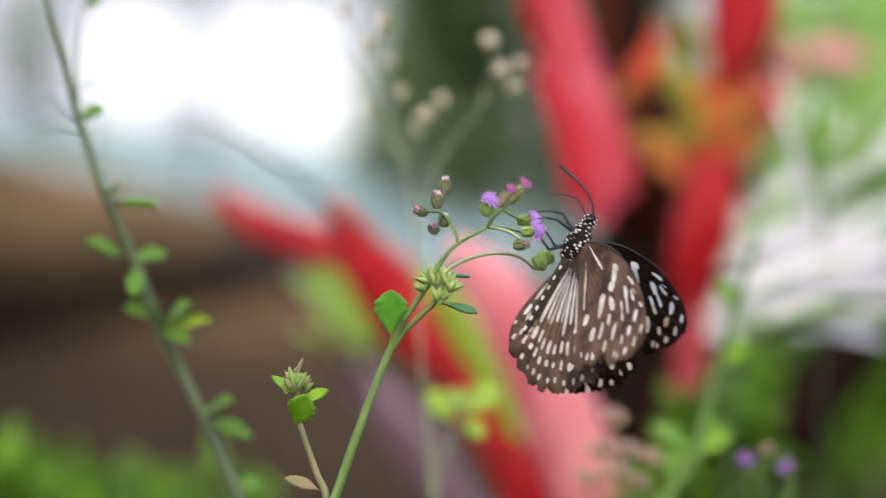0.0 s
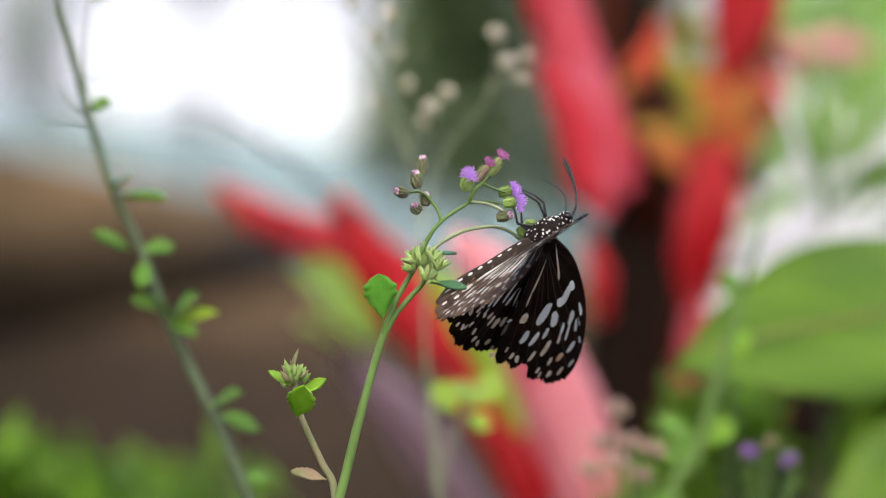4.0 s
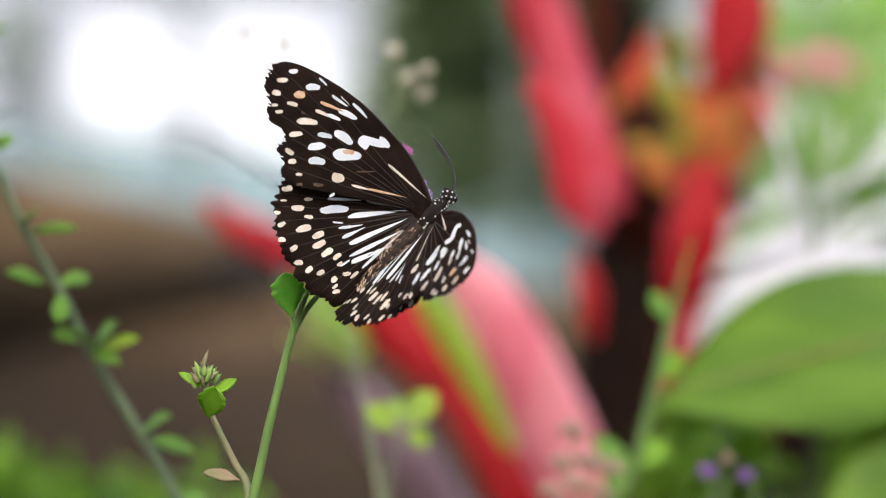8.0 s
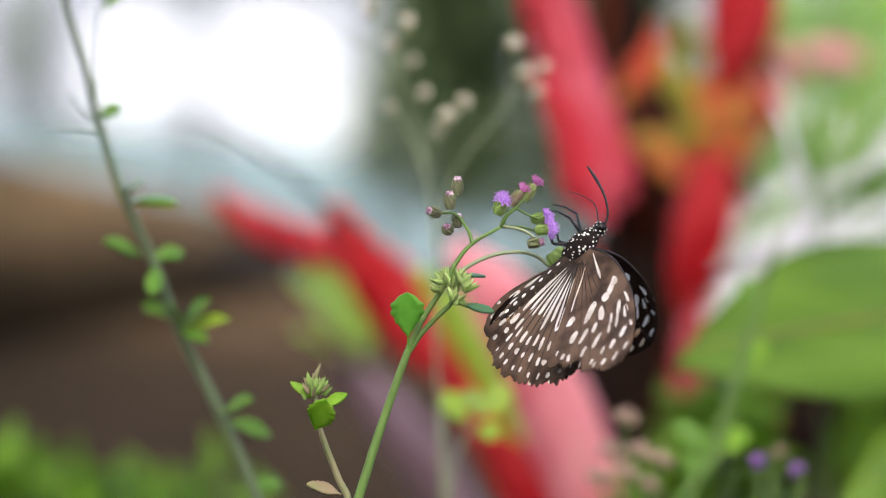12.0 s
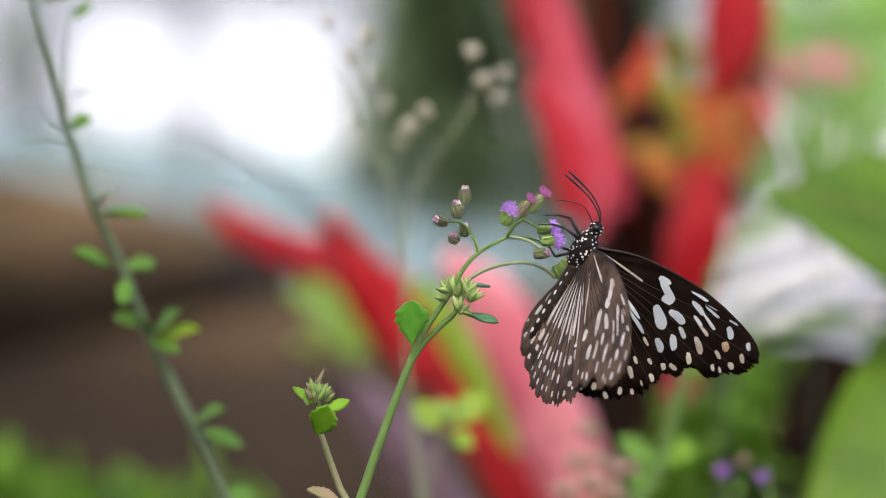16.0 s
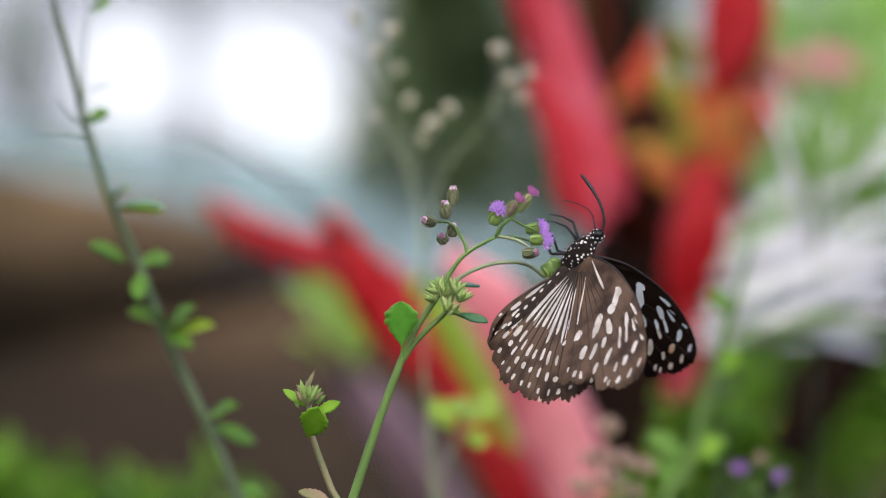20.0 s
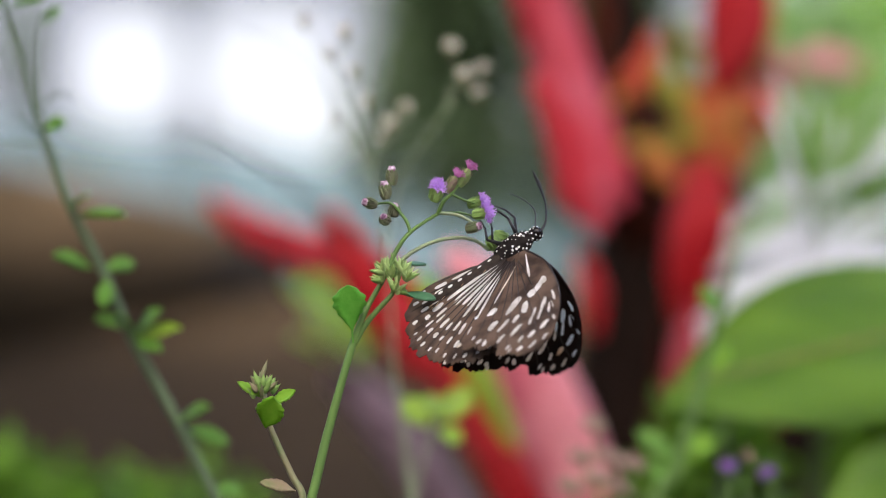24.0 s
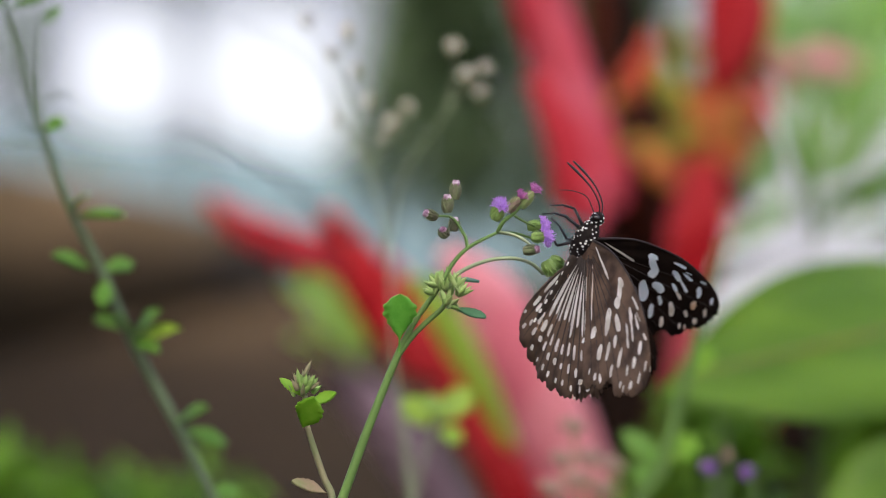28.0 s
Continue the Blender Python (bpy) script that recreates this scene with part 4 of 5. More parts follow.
# ---- pinkish bud stalks low down ----
bud_plant = thing("budding_herb", (0.055, deep(VY), -0.02), "thin herb stalks with faded pinkish buds", "wildflower")
for i, (x, y) in enumerate(((1086, 742), (1112, 800), (1150, 815), (1088, 838), (1062, 800), (1130, 860), (1040, 850))):
    tip = at((x - 784) / 79.2, (441 - y) / 79.2, VY + 0.006 * (i % 3)) - bud_plant.location
    bm = bmesh.new()
    tube(bm, [Vector((0, 0, 0)), Vector((tip.x * 0.45 + 0.002 * (i % 2), 0, tip.z * 0.6)), tip], [0.0007, 0.0005, 0.0003], 6)
    part("stalk", bm, M_STEM, bud_plant)
    bm = bmesh.new()
    for k in range(5):
        v = Vector((math.cos(k * 2.4) * 0.0022, math.sin(k * 2.4) * 0.002, 0.001 * (k % 3)))
        blob(bm, axis_matrix(tip + v, v + Vector((0, 0, 0.004)), 0.0042, 0.0026), 0, 7, 5)
    part("flower_head", bm, M_BUD_PINK, bud_plant)

# ---- broad leaves swaying in at the right ----
big_leaf = thing("broad_leaf_plant", (0.20, deep(0.86), -0.02), "large smooth green leaves swaying on stout stalks", "plant")


def swaying_blade(base, tip, width, hinge, face):
    """A blade whose origin is the hinge about which it swings."""
    bm = bmesh.new()
    blade(bm, base - hinge, tip - hinge, width, face, 0.06, 0.0, 0.5, n=28, fold=0.10)
    ob = part("leaf_blade", bm, M_GREEN_BIG, big_leaf, "broad bright green blade")
    bm = bmesh.new()
    tube(bm, [base - hinge, base.lerp(tip, 0.5) - hinge + Vector((0, 0.004, 0)), tip - hinge], [0.0012, 0.0009, 0.0004], 6)
    part("midrib", bm, M_RIB, ob, "yellowish midrib")
    return ob


UPPER_HINGE, LOWER_HINGE = at(15.71, -5.81, 0.80), at(8.40, -8.50, 0.80)
upper_blade = swaying_blade(at(14.20, -0.80, 0.84), at(5.30, -2.90, 0.78), 0.068, UPPER_HINGE, (-0.1, -0.8, 0.6))
lower_blade = swaying_blade(at(8.10, -9.00, 0.78), at(12.60, 0.60, 0.82), 0.050, LOWER_HINGE, (0.1, -0.9, 0.3))
bm = bmesh.new()
tube(bm, [p - big_leaf.location for p in (Vector((0.20, deep(0.86), -0.02)), at(14.6, -5.57, 0.86), at(15.42, -1.28, 0.86), at(14.30, -0.80, 0.84))], [0.005, 0.004, 0.003], 8)
part("stalk", bm, M_RIB, big_leaf)
bm = bmesh.new()
tube(bm, [p - big_leaf.location for p in (Vector((0.20, deep(0.86), -0.02)), at(10.6, -9.6, 0.82), at(8.10, -9.10, 0.785))], [0.005, 0.004, 0.003], 8)
part("stalk", bm, M_RIB, big_leaf)


# ---- red bracts of the ginger clump behind ----
def bract(parent, name, pts, widths, mat, flat=0.6, label=""):
    o = parent.location
    bm = bmesh.new()
    tube(bm, [Vector(p) - o for p in pts], [w / 2 for w in widths], 16, 0, flat, n=8)
    ob = part(name, bm, mat, parent, label)
    return ob


RY = 1.05
ginger = thing("heliconia", (0.06, deep(RY), -0.01), "flowering clump with thick pink and red hanging bracts", "flower")
bract(ginger, "bract", [at(2.05, 6.70, RY), at(2.45, 5.32, RY), at(2.95, 3.80, RY), at(3.40, 2.54, RY), at(3.80, 1.65, RY), at(4.10, 1.02, RY)], [0.025, 0.025, 0.025, 0.026, 0.023, 0.008], M_ROSE, 0.7, "rose red bract")
bract(ginger, "bract", [at(2.22, 4.05, 1.0), at(2.85, 2.79, 1.0), at(3.23, 1.40, 1.0), at(3.67, 0.52, 1.0)], [0.010, 0.018, 0.020, 0.006], M_ROSE, 0.6, "rose red bract")
bract(ginger, "bract", [at(-5.05, 1.30, 1.28), at(-4.34, 0.71, 1.27), at(-3.33, 0.27, 1.25), at(-2.07, -0.14, 1.22), at(-1.06, -0.81, 1.18), at(-0.49, -1.50, 1.15)], [0.006, 0.017, 0.020, 0.026, 0.028, 0.02], M_RED, 0.6, "red pointed bract")
bract(ginger, "bract", [at(-2.42, 1.15, RY), at(-2.20, 0.52, RY), at(-1.69, -0.37, RY), at(-0.81, -1.50, RY), at(0.08, -2.51, RY)], [0.004, 0.014, 0.022, 0.028, 0.024], M_RED, 0.6, "red pointed bract")
bract(ginger, "bract", [at(-1.06, -0.74, RY), at(-0.18, -1.76, RY), at(0.71, -3.14, RY), at(1.46, -4.53, RY), at(2.10, -6.05, RY)], [0.016, 0.022, 0.024, 0.024, 0.022], M_RED, 0.6, "dark red bract")
bract(ginger, "bract", [at(0.20, 0.14, 0.98), at(1.09, -0.87, 0.98), at(1.84, -2.26, 0.98), at(2.60, -3.78, 0.98), at(3.23, -5.29, 0.98), at(3.48, -6.55, 0.98)], [0.008, 0.026, 0.032, 0.033, 0.029, 0.02], M_PINK, 0.6, "pale pink bract")
bract(ginger, "bract", [at(-0.55, -0.45, 0.955), at(0.05, -1.15, 0.955), at(0.55, -2.00, 0.955), at(1.10, -3.00, 0.955), at(1.75, -4.30, 0.955)], [0.005, 0.013, 0.013, 0.010, 0.004], M_LIME, 0.5, "lime green bract")
bract(ginger, "bract", [at(6.80, 6.60, 1.15), at(6.72, 5.30, 1.15), at(6.55, 4.40, 1.15), at(6.30, 3.60, 1.15)], [0.030, 0.034, 0.027, 0.008], M_RED, 0.7, "bright red bract")
bract(ginger, "bract", [at(6.55, 4.30, 1.16), at(6.30, 3.20, 1.16), at(6.05, 2.20, 1.16), at(5.85, 1.30, 1.15)], [0.016, 0.038, 0.034, 0.012], M_ORANGE, 0.6, "orange red bract")
bract(ginger, "bract", [at(7.70, 3.75, 1.18), at(7.15, 3.10, 1.18), at(6.60, 2.30, 1.17), at(6.20, 1.50, 1.16)], [0.005, 0.017, 0.020, 0.006], M_ORANGE, 0.6, "orange red bract")
bract(ginger, "bract", [at(7.75, 4.60, 1.17), at(7.45, 3.60, 1.17), at(7.10, 2.50, 1.17)], [0.005, 0.018, 0.005], M_PINK, 0.6, "pale pink bract")
bract(ginger, "bract", [at(4.85, 4.40, 1.13), at(5.25, 3.65, 1.13), at(5.75, 2.95, 1.13)], [0.004, 0.015, 0.005], M_OLIVE, 0.5, "olive green bract")
bract(ginger, "bract", [at(4.65, 2.60, 1.13), at(4.95, 2.00, 1.13), at(5.35, 1.50, 1.13)], [0.004, 0.014, 0.004], M_ORANGE, 0.5, "withered orange bract")
bract(ginger, "bract", [at(6.05, 1.95, 1.1), at(5.85, 0.64, 1.1), at(5.65, -0.49, 1.1), at(5.40, -1.40, 1.1)], [0.018, 0.028, 0.025, 0.008], M_RED, 0.7, "red bract")
bract(ginger, "bract", [at(3.20, 0.10, 1.12), at(3.45, -0.80, 1.12), at(3.55, -1.80, 1.12)], [0.005, 0.013, 0.005], M_RED, 0.7, "red bract")
bract(ginger, "bract", [at(5.80, -0.90, 1.1), at(5.65, -1.88, 1.1), at(5.50, -2.90, 1.1), at(5.40, -3.60, 1.1)], [0.008, 0.015, 0.014, 0.006], M_ROSE, 0.7, "dull rose bract")
bract(ginger, "bract", [at(7.90, 4.25, 1.4), at(8.70, 4.35, 1.4), at(9.50, 4.20, 1.4)], [0.006, 0.018, 0.006], M_PINK, 0.6, "faded peach bract")
bract(ginger, "bract", [at(6.60, -4.50, 1.2), at(7.05, -3.95, 1.2), at(7.45, -3.55, 1.2)], [0.006, 0.017, 0.006], M_RED, 0.6, "red bract")
rnd = random.Random(17)
for i in range(16):
    o = at(5.88, 3.17, 1.16) + Vector((rnd.uniform(-0.034, 0.034), rnd.uniform(-0.03, 0.03), rnd.uniform(-0.042, 0.036)))
    d = Vector((rnd.uniform(-0.8, 0.8), rnd.uniform(-0.3, 0.3), rnd.uniform(-1, 0.4))).normalized() * rnd.uniform(0.012, 0.022)
    bract(ginger, "bract", [o - d, o, o + d], [0.003, rnd.uniform(0.008, 0.013), 0.002], (M_OLIVE, M_ORANGE, M_BARK_RED, M_ORANGE, M_BARK_RED)[i % 5], 0.5,
          ("olive green bract", "orange red bract", "withered dark bract", "orange red bract", "withered dark red bract")[i % 5])
bract(ginger, "twig", [at(-6.04, 2.94, 0.80), at(-4.85, 2.56, 0.80), at(-4.14, 2.16, 0.82), at(-3.52, 1.76, 0.86), at(-2.83, 1.21, 0.92), at(-2.07, 0.27, 1.0)], [0.0004, 0.0008, 0.0013, 0.0019, 0.0026, 0.0036], M_BARK_RED, 0.9, "thin reddish dry twig")
bract(ginger, "stalk", [at(-2.32, -2.51, 1.1), at(-1.31, -3.52, 1.1), at(-0.30, -4.79, 1.1), at(0.71, -6.55, 1.1)], [0.012, 0.022, 0.024, 0.024], M_MAUVE, 0.8, "greyish mauve stalk")
bract(ginger, "stalk", [Vector((0.06, deep(RY), -0.01)), at(2.73, -6.55, 1.08), at(1.46, -5.54, 1.08)], [0.03, 0.03, 0.02], M_MAUVE, 0.9)
for i, (base, tip, w) in enumerate(((at(-1.69, -2.51, 1.12), at(-3.33, -0.49, 1.10), 0.034), (at(-1.57, -2.26, 1.13), at(-2.83, -0.37, 1.12), 0.030), (at(-1.82, -2.64, 1.10), at(-3.21, -1.76, 1.08), 0.030),
                                    (at(-1.57, -2.01, 1.14), at(-1.82, -0.49, 1.14), 0.026))):
    bm = bmesh.new()
    blade(bm, base - ginger.location, tip - ginger.location, w, (-0.1, -0.55, 0.9), 0.05, 0.0, 0.55, n=12, seed=i + 70, fold=0.12)
    part("young_leaf", bm, M_LIME, ginger, "lime green young leaf")
bract(ginger, "stalk", [at(4.62, -6.55, 1.22), at(5.13, -3.27, 1.2), at(5.51, 0.52, 1.18), at(6.39, 4.81, 1.17)], [0.016, 0.014, 0.012, 0.008], M_BARK_RED, 0.9)

# ---- trunks ----


def trunk_part(tree, name, pts, widths, mat, label=""):
    base = tree.location
    bm = bmesh.new()
    tube(bm, [Vector(p) - base for p in pts], [w / 2 for w in widths], 14, n=8)
    rr = random.Random(5)
    for v in bm.verts:
        v.co += Vector((rr.uniform(-1, 1), rr.uniform(-1, 1), 0)) * widths[0] * 0.03
    return part(name, bm, mat, tree, label)


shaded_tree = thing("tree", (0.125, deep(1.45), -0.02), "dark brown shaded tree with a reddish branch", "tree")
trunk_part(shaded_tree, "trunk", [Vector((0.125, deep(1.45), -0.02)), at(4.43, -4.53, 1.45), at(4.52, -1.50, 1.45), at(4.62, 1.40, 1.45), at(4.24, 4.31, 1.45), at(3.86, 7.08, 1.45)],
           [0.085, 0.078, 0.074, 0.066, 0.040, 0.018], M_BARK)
trunk_part(shaded_tree, "branch", [at(4.62, 0.27, 1.44), at(4.37, 2.41, 1.40), at(3.74, 4.31, 1.40), at(3.48, 6.33, 1.4)], [0.03, 0.034, 0.020, 0.010], M_BARK_RED, "reddish dark branch")
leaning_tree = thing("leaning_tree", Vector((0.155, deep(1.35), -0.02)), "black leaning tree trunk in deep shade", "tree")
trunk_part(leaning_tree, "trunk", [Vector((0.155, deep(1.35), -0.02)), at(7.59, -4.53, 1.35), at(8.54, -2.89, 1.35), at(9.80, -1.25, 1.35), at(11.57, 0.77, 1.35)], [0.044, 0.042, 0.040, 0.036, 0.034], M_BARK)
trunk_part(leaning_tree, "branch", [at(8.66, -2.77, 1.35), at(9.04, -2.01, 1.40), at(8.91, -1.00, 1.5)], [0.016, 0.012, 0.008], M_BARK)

# ---- long timber beam and pale sheets at the left ----
beam = thing("timber_beam", (-0.83, deep(9.0), 0.0), "long weathered brown timber beam lying on the soil", "timber")
bm = bmesh.new()
bmesh.ops.create_cube(bm, size=1)
for v in bm.verts:
    v.co = Vector((v.co.x * 0.3 - 0.15, v.co.y * 20.8, 0.186 + v.co.z * 0.348))
bmesh.ops.bevel(bm, geom=bm.edges[:], offset=0.012, segments=2, affect="EDGES")
part("beam", bm, M_TIMBER, beam)
for y in (-8.8, -3.2, 2.4, 8):
    bm = bmesh.new()
    bmesh.ops.create_cube(bm, size=1)
    for v in bm.verts:
        v.co = Vector((v.co.x * 0.2 - 0.17, v.co.y * 0.2 + y, 0.02 + v.co.z * 0.08))
    part("bearer", bm, M_BARK, beam)

sheet = thing("pale_sheet", (0, deep(16.0), 0), "pale blue-grey corrugated sheeting", "sheet fence")
bm = bmesh.new()
n = 60
a0, a1 = at(-11.67, 3.25, 16.0), at(3.61, 1.65, 16.0)
prev = None
for i in range(n + 1):
    f = i / n
    o = Vector((0, 0.02 * math.sin(f * 90), 0)) - Vector((0, deep(16), 0))
    row = [bm.verts.new(a0.lerp(a1, f) + o), bm.verts.new(Vector((a0.lerp(a1, f).x, deep(16.0), -0.02)) + o)]
    if prev:
        bm.faces.new((prev[0], prev[1], row[1], row[0]))
    prev = row
part("sheet", bm, M_ROOF, sheet)


# ---- foliage ----
GROUPS = {"dark_tree": "distant dark trees", "thin_tree": "thin trees against the sky", "low_shrub": "low shrubs in the bed", "hedge": "hedges round the garden",
          "unseen_shade_tree": "shade trees overhead", "variegated_plant": "variegated tufts", "palm": "narrow-leaved palms"}


def foliage(name, label, centre, size, count, leaf, mat, seed, stems=True, aspect=0.45, hang=0.0, category="shrub", lobe_count=9):
    """Many single folded leaves within a loose cloud, on a few thin stems from the ground."""
    base = Vector((centre[0], centre[1], 0))
    ob = thing(name, base, label, category, GROUPS.get(name, ""))
    rr = random.Random(seed)
    verts, faces = [], []
    lobes = [(Vector((rr.uniform(-0.6, 0.6) * size[0], rr.uniform(-0.6, 0.6) * size[1], rr.uniform(-0.6, 0.6) * size[2])), rr.uniform(0.35, 0.6)) for _ in range(lobe_count)]
    c = Vector(centre) - base
    for i in range(count):
        lc, ls = lobes[i % len(lobes)]
        d = Vector((rr.gauss(0, 1), rr.gauss(0, 1), rr.gauss(0, 1))).normalized() * (rr.random() ** 0.5) * ls
        p = c + lc + Vector((d.x * size[0], d.y * size[1], d.z * size[2]))
        t = Vector((rr.gauss(0, 1), rr.gauss(0, 1), rr.gauss(0.2 - hang, 0.7))).normalized()
        s = t.cross(Vector((rr.gauss(0, 0.5), rr.gauss(0, 0.5), 1))).normalized()
        u = s.cross(t)
        ln = leaf * rr.uniform(0.6, 1.2)
        w = ln * aspect / 2
        k = len(verts)
        verts += [p, p + t * ln * 0.45 + s * w + u * w * 0.3, p + t * ln, p + t * ln * 0.45 - s * w + u * w * 0.3, p + t * ln * 0.5]
        faces += [(k, k + 1, k + 4), (k + 1, k + 2, k + 4), (k + 2, k + 3, k + 4), (k + 3, k, k + 4)]
    me = bpy.data.meshes.new("leaves")
    me.from_pydata(verts, [], faces)
    me.materials.append(mat)
    lv = new("leaves", me)
    lv.parent = ob
    if stems:
        for lc, ls in lobes[:5]:
            bm = bmesh.new()
            q = c + lc
            tube(bm, [Vector((lc.x * 0.2, lc.y * 0.2, -0.02)), Vector((q.x * 0.4, q.y * 0.4, q.z * 0.5)), q], [leaf * 0.10, leaf * 0.07, leaf * 0.03], 6)
            part("stem", bm, M_BARK if "tree" in name else M_STEM, ob)
    return ob


foliage("dark_tree", "dense dark green tree in the distance", at(0.45, 4.43, 9.0), (0.27, 0.5, 0.62), 7000, 0.11, M_GREEN_DARK, 21, category="tree", lobe_count=22)
foliage("dark_tree", "thin grey-green tree beside the sheeting", at(-1.35, 2.75, 9.2), (0.13, 0.4, 0.26), 420, 0.09, M_GREEN_DARK, 24, category="tree", lobe_count=12)
foliage("dark_tree", "dense dark green tree in the distance", at(3.48, 4.05, 9.6), (0.36, 0.5, 0.75), 7000, 0.11, M_GREEN_DARK, 22, category="tree", lobe_count=22)
foliage("dark_tree", "dense dark green tree in the distance", at(8.79, 4.66, 9.4), (0.50, 0.5, 0.42), 1000, 0.11, M_GREEN, 23, category="tree", lobe_count=20)
foliage("low_shrub", "bright green low shrub", at(-8.64, -5.64, 1.05), (0.09, 0.06, 0.030), 420, 0.022, M_GREEN, 31)
foliage("low_shrub", "bright green low shrub", at(-6.24, -6.36, 1.05), (0.06, 0.06, 0.028), 220, 0.022, M_GREEN, 32)
foliage("low_shrub", "green leafy shrub among the flowers", at(5.88, -5.16, 0.95), (0.040, 0.05, 0.036), 260, 0.020, M_GREEN, 33)
foliage("low_shrub", "green leafy shrub among the flowers", at(9.04, -4.03, 1.6), (0.07, 0.06, 0.07), 350, 0.032, M_GREEN, 34)
foliage("low_shrub", "green leafy shrub among the flowers", at(7.02, -2.51, 1.7), (0.06, 0.06, 0.06), 260, 0.032, M_GREEN, 35)
foliage("low_shrub", "green leafy shrub among the flowers", at(6.30, -3.60, 1.15), (0.034, 0.05, 0.050), 230, 0.022, M_GREEN, 61)
foliage("tall_shrub", "pale green shrub against the sky", at(9.04, 2.71, 2.4), (0.15, 0.2, 0.17), 420, 0.07, M_FROND, 36, aspect=0.3)


def strap_tuft(name, label, root, fan, count, width, mats, seed, category="plant"):
    """A tuft of arching strap leaves; fan: reach sideways and up, in metres."""
    ob = thing(name, Vector((root.x, root.y, -0.01)), label, category, GROUPS.get(name, ""))
    rr = random.Random(seed)
    o = root - ob.location
    bm = bmesh.new()
    tube(bm, [Vector((0, 0, 0)), Vector((o.x * 0.5, o.y * 0.5, o.z * 0.6)), o], [width * 0.16, width * 0.14, width * 0.12], 8)
    part("stalk", bm, M_STEM_GREY, ob)
    for i in range(count):
        f = (i + rr.random()) / count
        a = radians(fan[0] + (fan[1] - fan[0]) * f)
        ln = rr.uniform(fan[2], fan[3])
        base = o + Vector((rr.uniform(-0.008, 0.008), rr.uniform(-0.03, 0.03), rr.uniform(-0.012, 0.012)))
        tip = base + Vector((math.cos(a) * ln, rr.uniform(-0.3, 0.3) * ln, math.sin(a) * ln))
        bm = bmesh.new()
        blade(bm, base, tip, width * rr.uniform(0.7, 1.2), (rr.uniform(-0.4, 0.2), -0.5, 0.9), rr.uniform(0.02, 0.2), 0.0, 0.45, n=10, seed=i, fold=0.2)
        part("leaf", bm, mats[i % len(mats)], ob)
    return ob


WHITE_MIX = [M_FROND_WHITE, M_FROND_WHITE, M_FROND_WHITE, M_FROND_WHITE, M_FROND]
strap_tuft("variegated_plant", "tuft of broad white variegated leaves", at(6.15, -1.45, 0.98), (0, 32, 0.036, 0.084), 30, 0.0125, WHITE_MIX, 37)
strap_tuft("variegated_plant", "tuft of broad white variegated leaves", at(6.60, -0.60, 1.05), (0, 40, 0.036, 0.075), 22, 0.013, WHITE_MIX, 44)
strap_tuft("variegated_plant", "tuft of broad white variegated leaves", at(6.25, -0.35, 1.5), (8, 48, 0.05, 0.12), 24, 0.024, WHITE_MIX, 50)
strap_tuft("palm", "palm with narrow pale green leaflets", at(7.78, 0.47, 1.9), (10, 100, 0.08, 0.16), 26, 0.013, [M_FROND, M_GREEN, M_FROND_WHITE], 45, "palm")
strap_tuft("palm", "palm with narrow pale green leaflets", at(9.55, 1.78, 1.8), (20, 190, 0.06, 0.12), 22, 0.012, [M_FROND, M_GREEN], 46, "palm")
strap_tuft("variegated_plant", "tuft of narrow white variegated strap leaves", at(6.39, -1.42, 0.88), (4, 34, 0.030, 0.060), 22, 0.0072, WHITE_MIX, 47)
strap_tuft("palm", "palm with narrow pale green leaflets", at(8.47, 0.97, 0.92), (20, 120, 0.03, 0.066), 22, 0.0044, [M_FROND, M_GREEN, M_FROND_WHITE], 48, "palm")
strap_tuft("variegated_plant", "tuft of broad white variegated leaves", at(7.60, -1.50, 1.36), (4, 30, 0.04, 0.085), 18, 0.022, WHITE_MIX, 49)
for k, (c, sz, cnt) in enumerate(((at(-9.34, 4.43, 12.0), (0.26, 0.3, 0.46), 1500), (at(-5.45, 5.44, 12.0), (0.04, 0.3, 0.30), 120), (at(-5.35, 6.33, 12.0), (0.9, 0.3, 0.14), 1300),
                                  (at(-5.45, 2.60, 12.0), (0.07, 0.3, 0.10), 150), (at(-1.19, 4.18, 12.0), (0.12, 0.3, 0.45), 420), (at(-8.01, 2.41, 12.0), (0.3, 0.3, 0.05), 240))):
    foliage("thin_tree", "sparse tree with small leaves against bright sky", c, sz, cnt, 0.05, M_GREEN_DARK, 38 + k, category="tree", lobe_count=14)


# ---- unseen trees added over and behind the viewer to cut sky light ----
foliage("unseen_shade_tree", "unseen broad tree with dense dark leaves, added overhead to block sky light", (-0.7, -1.1, 3.2), (2.4, 2.6, 0.5), 4200, 0.30, M_GREEN_DARK, 51, category="tree")
foliage("unseen_shade_tree", "unseen broad tree with dense dark leaves, added overhead to block sky light", (-3.2, 0.5, 3.0), (1.8, 2.2, 0.6), 2700, 0.30, M_GREEN_DARK, 52, category="tree")
foliage("unseen_shade_tree", "unseen broad tree with dense dark leaves, added overhead to block sky light", (3.0, -0.4, 3.1), (1.5, 1.7, 0.5), 2300, 0.30, M_GREEN_DARK, 57, category="tree")
foliage("unseen_shade_tree", "unseen broad tree with dense dark leaves, added overhead to block sky light", (-1.7, deep(2.6), 3.1), (1.7, 2.9, 0.5), 3600, 0.30, M_GREEN_DARK, 58, category="tree")


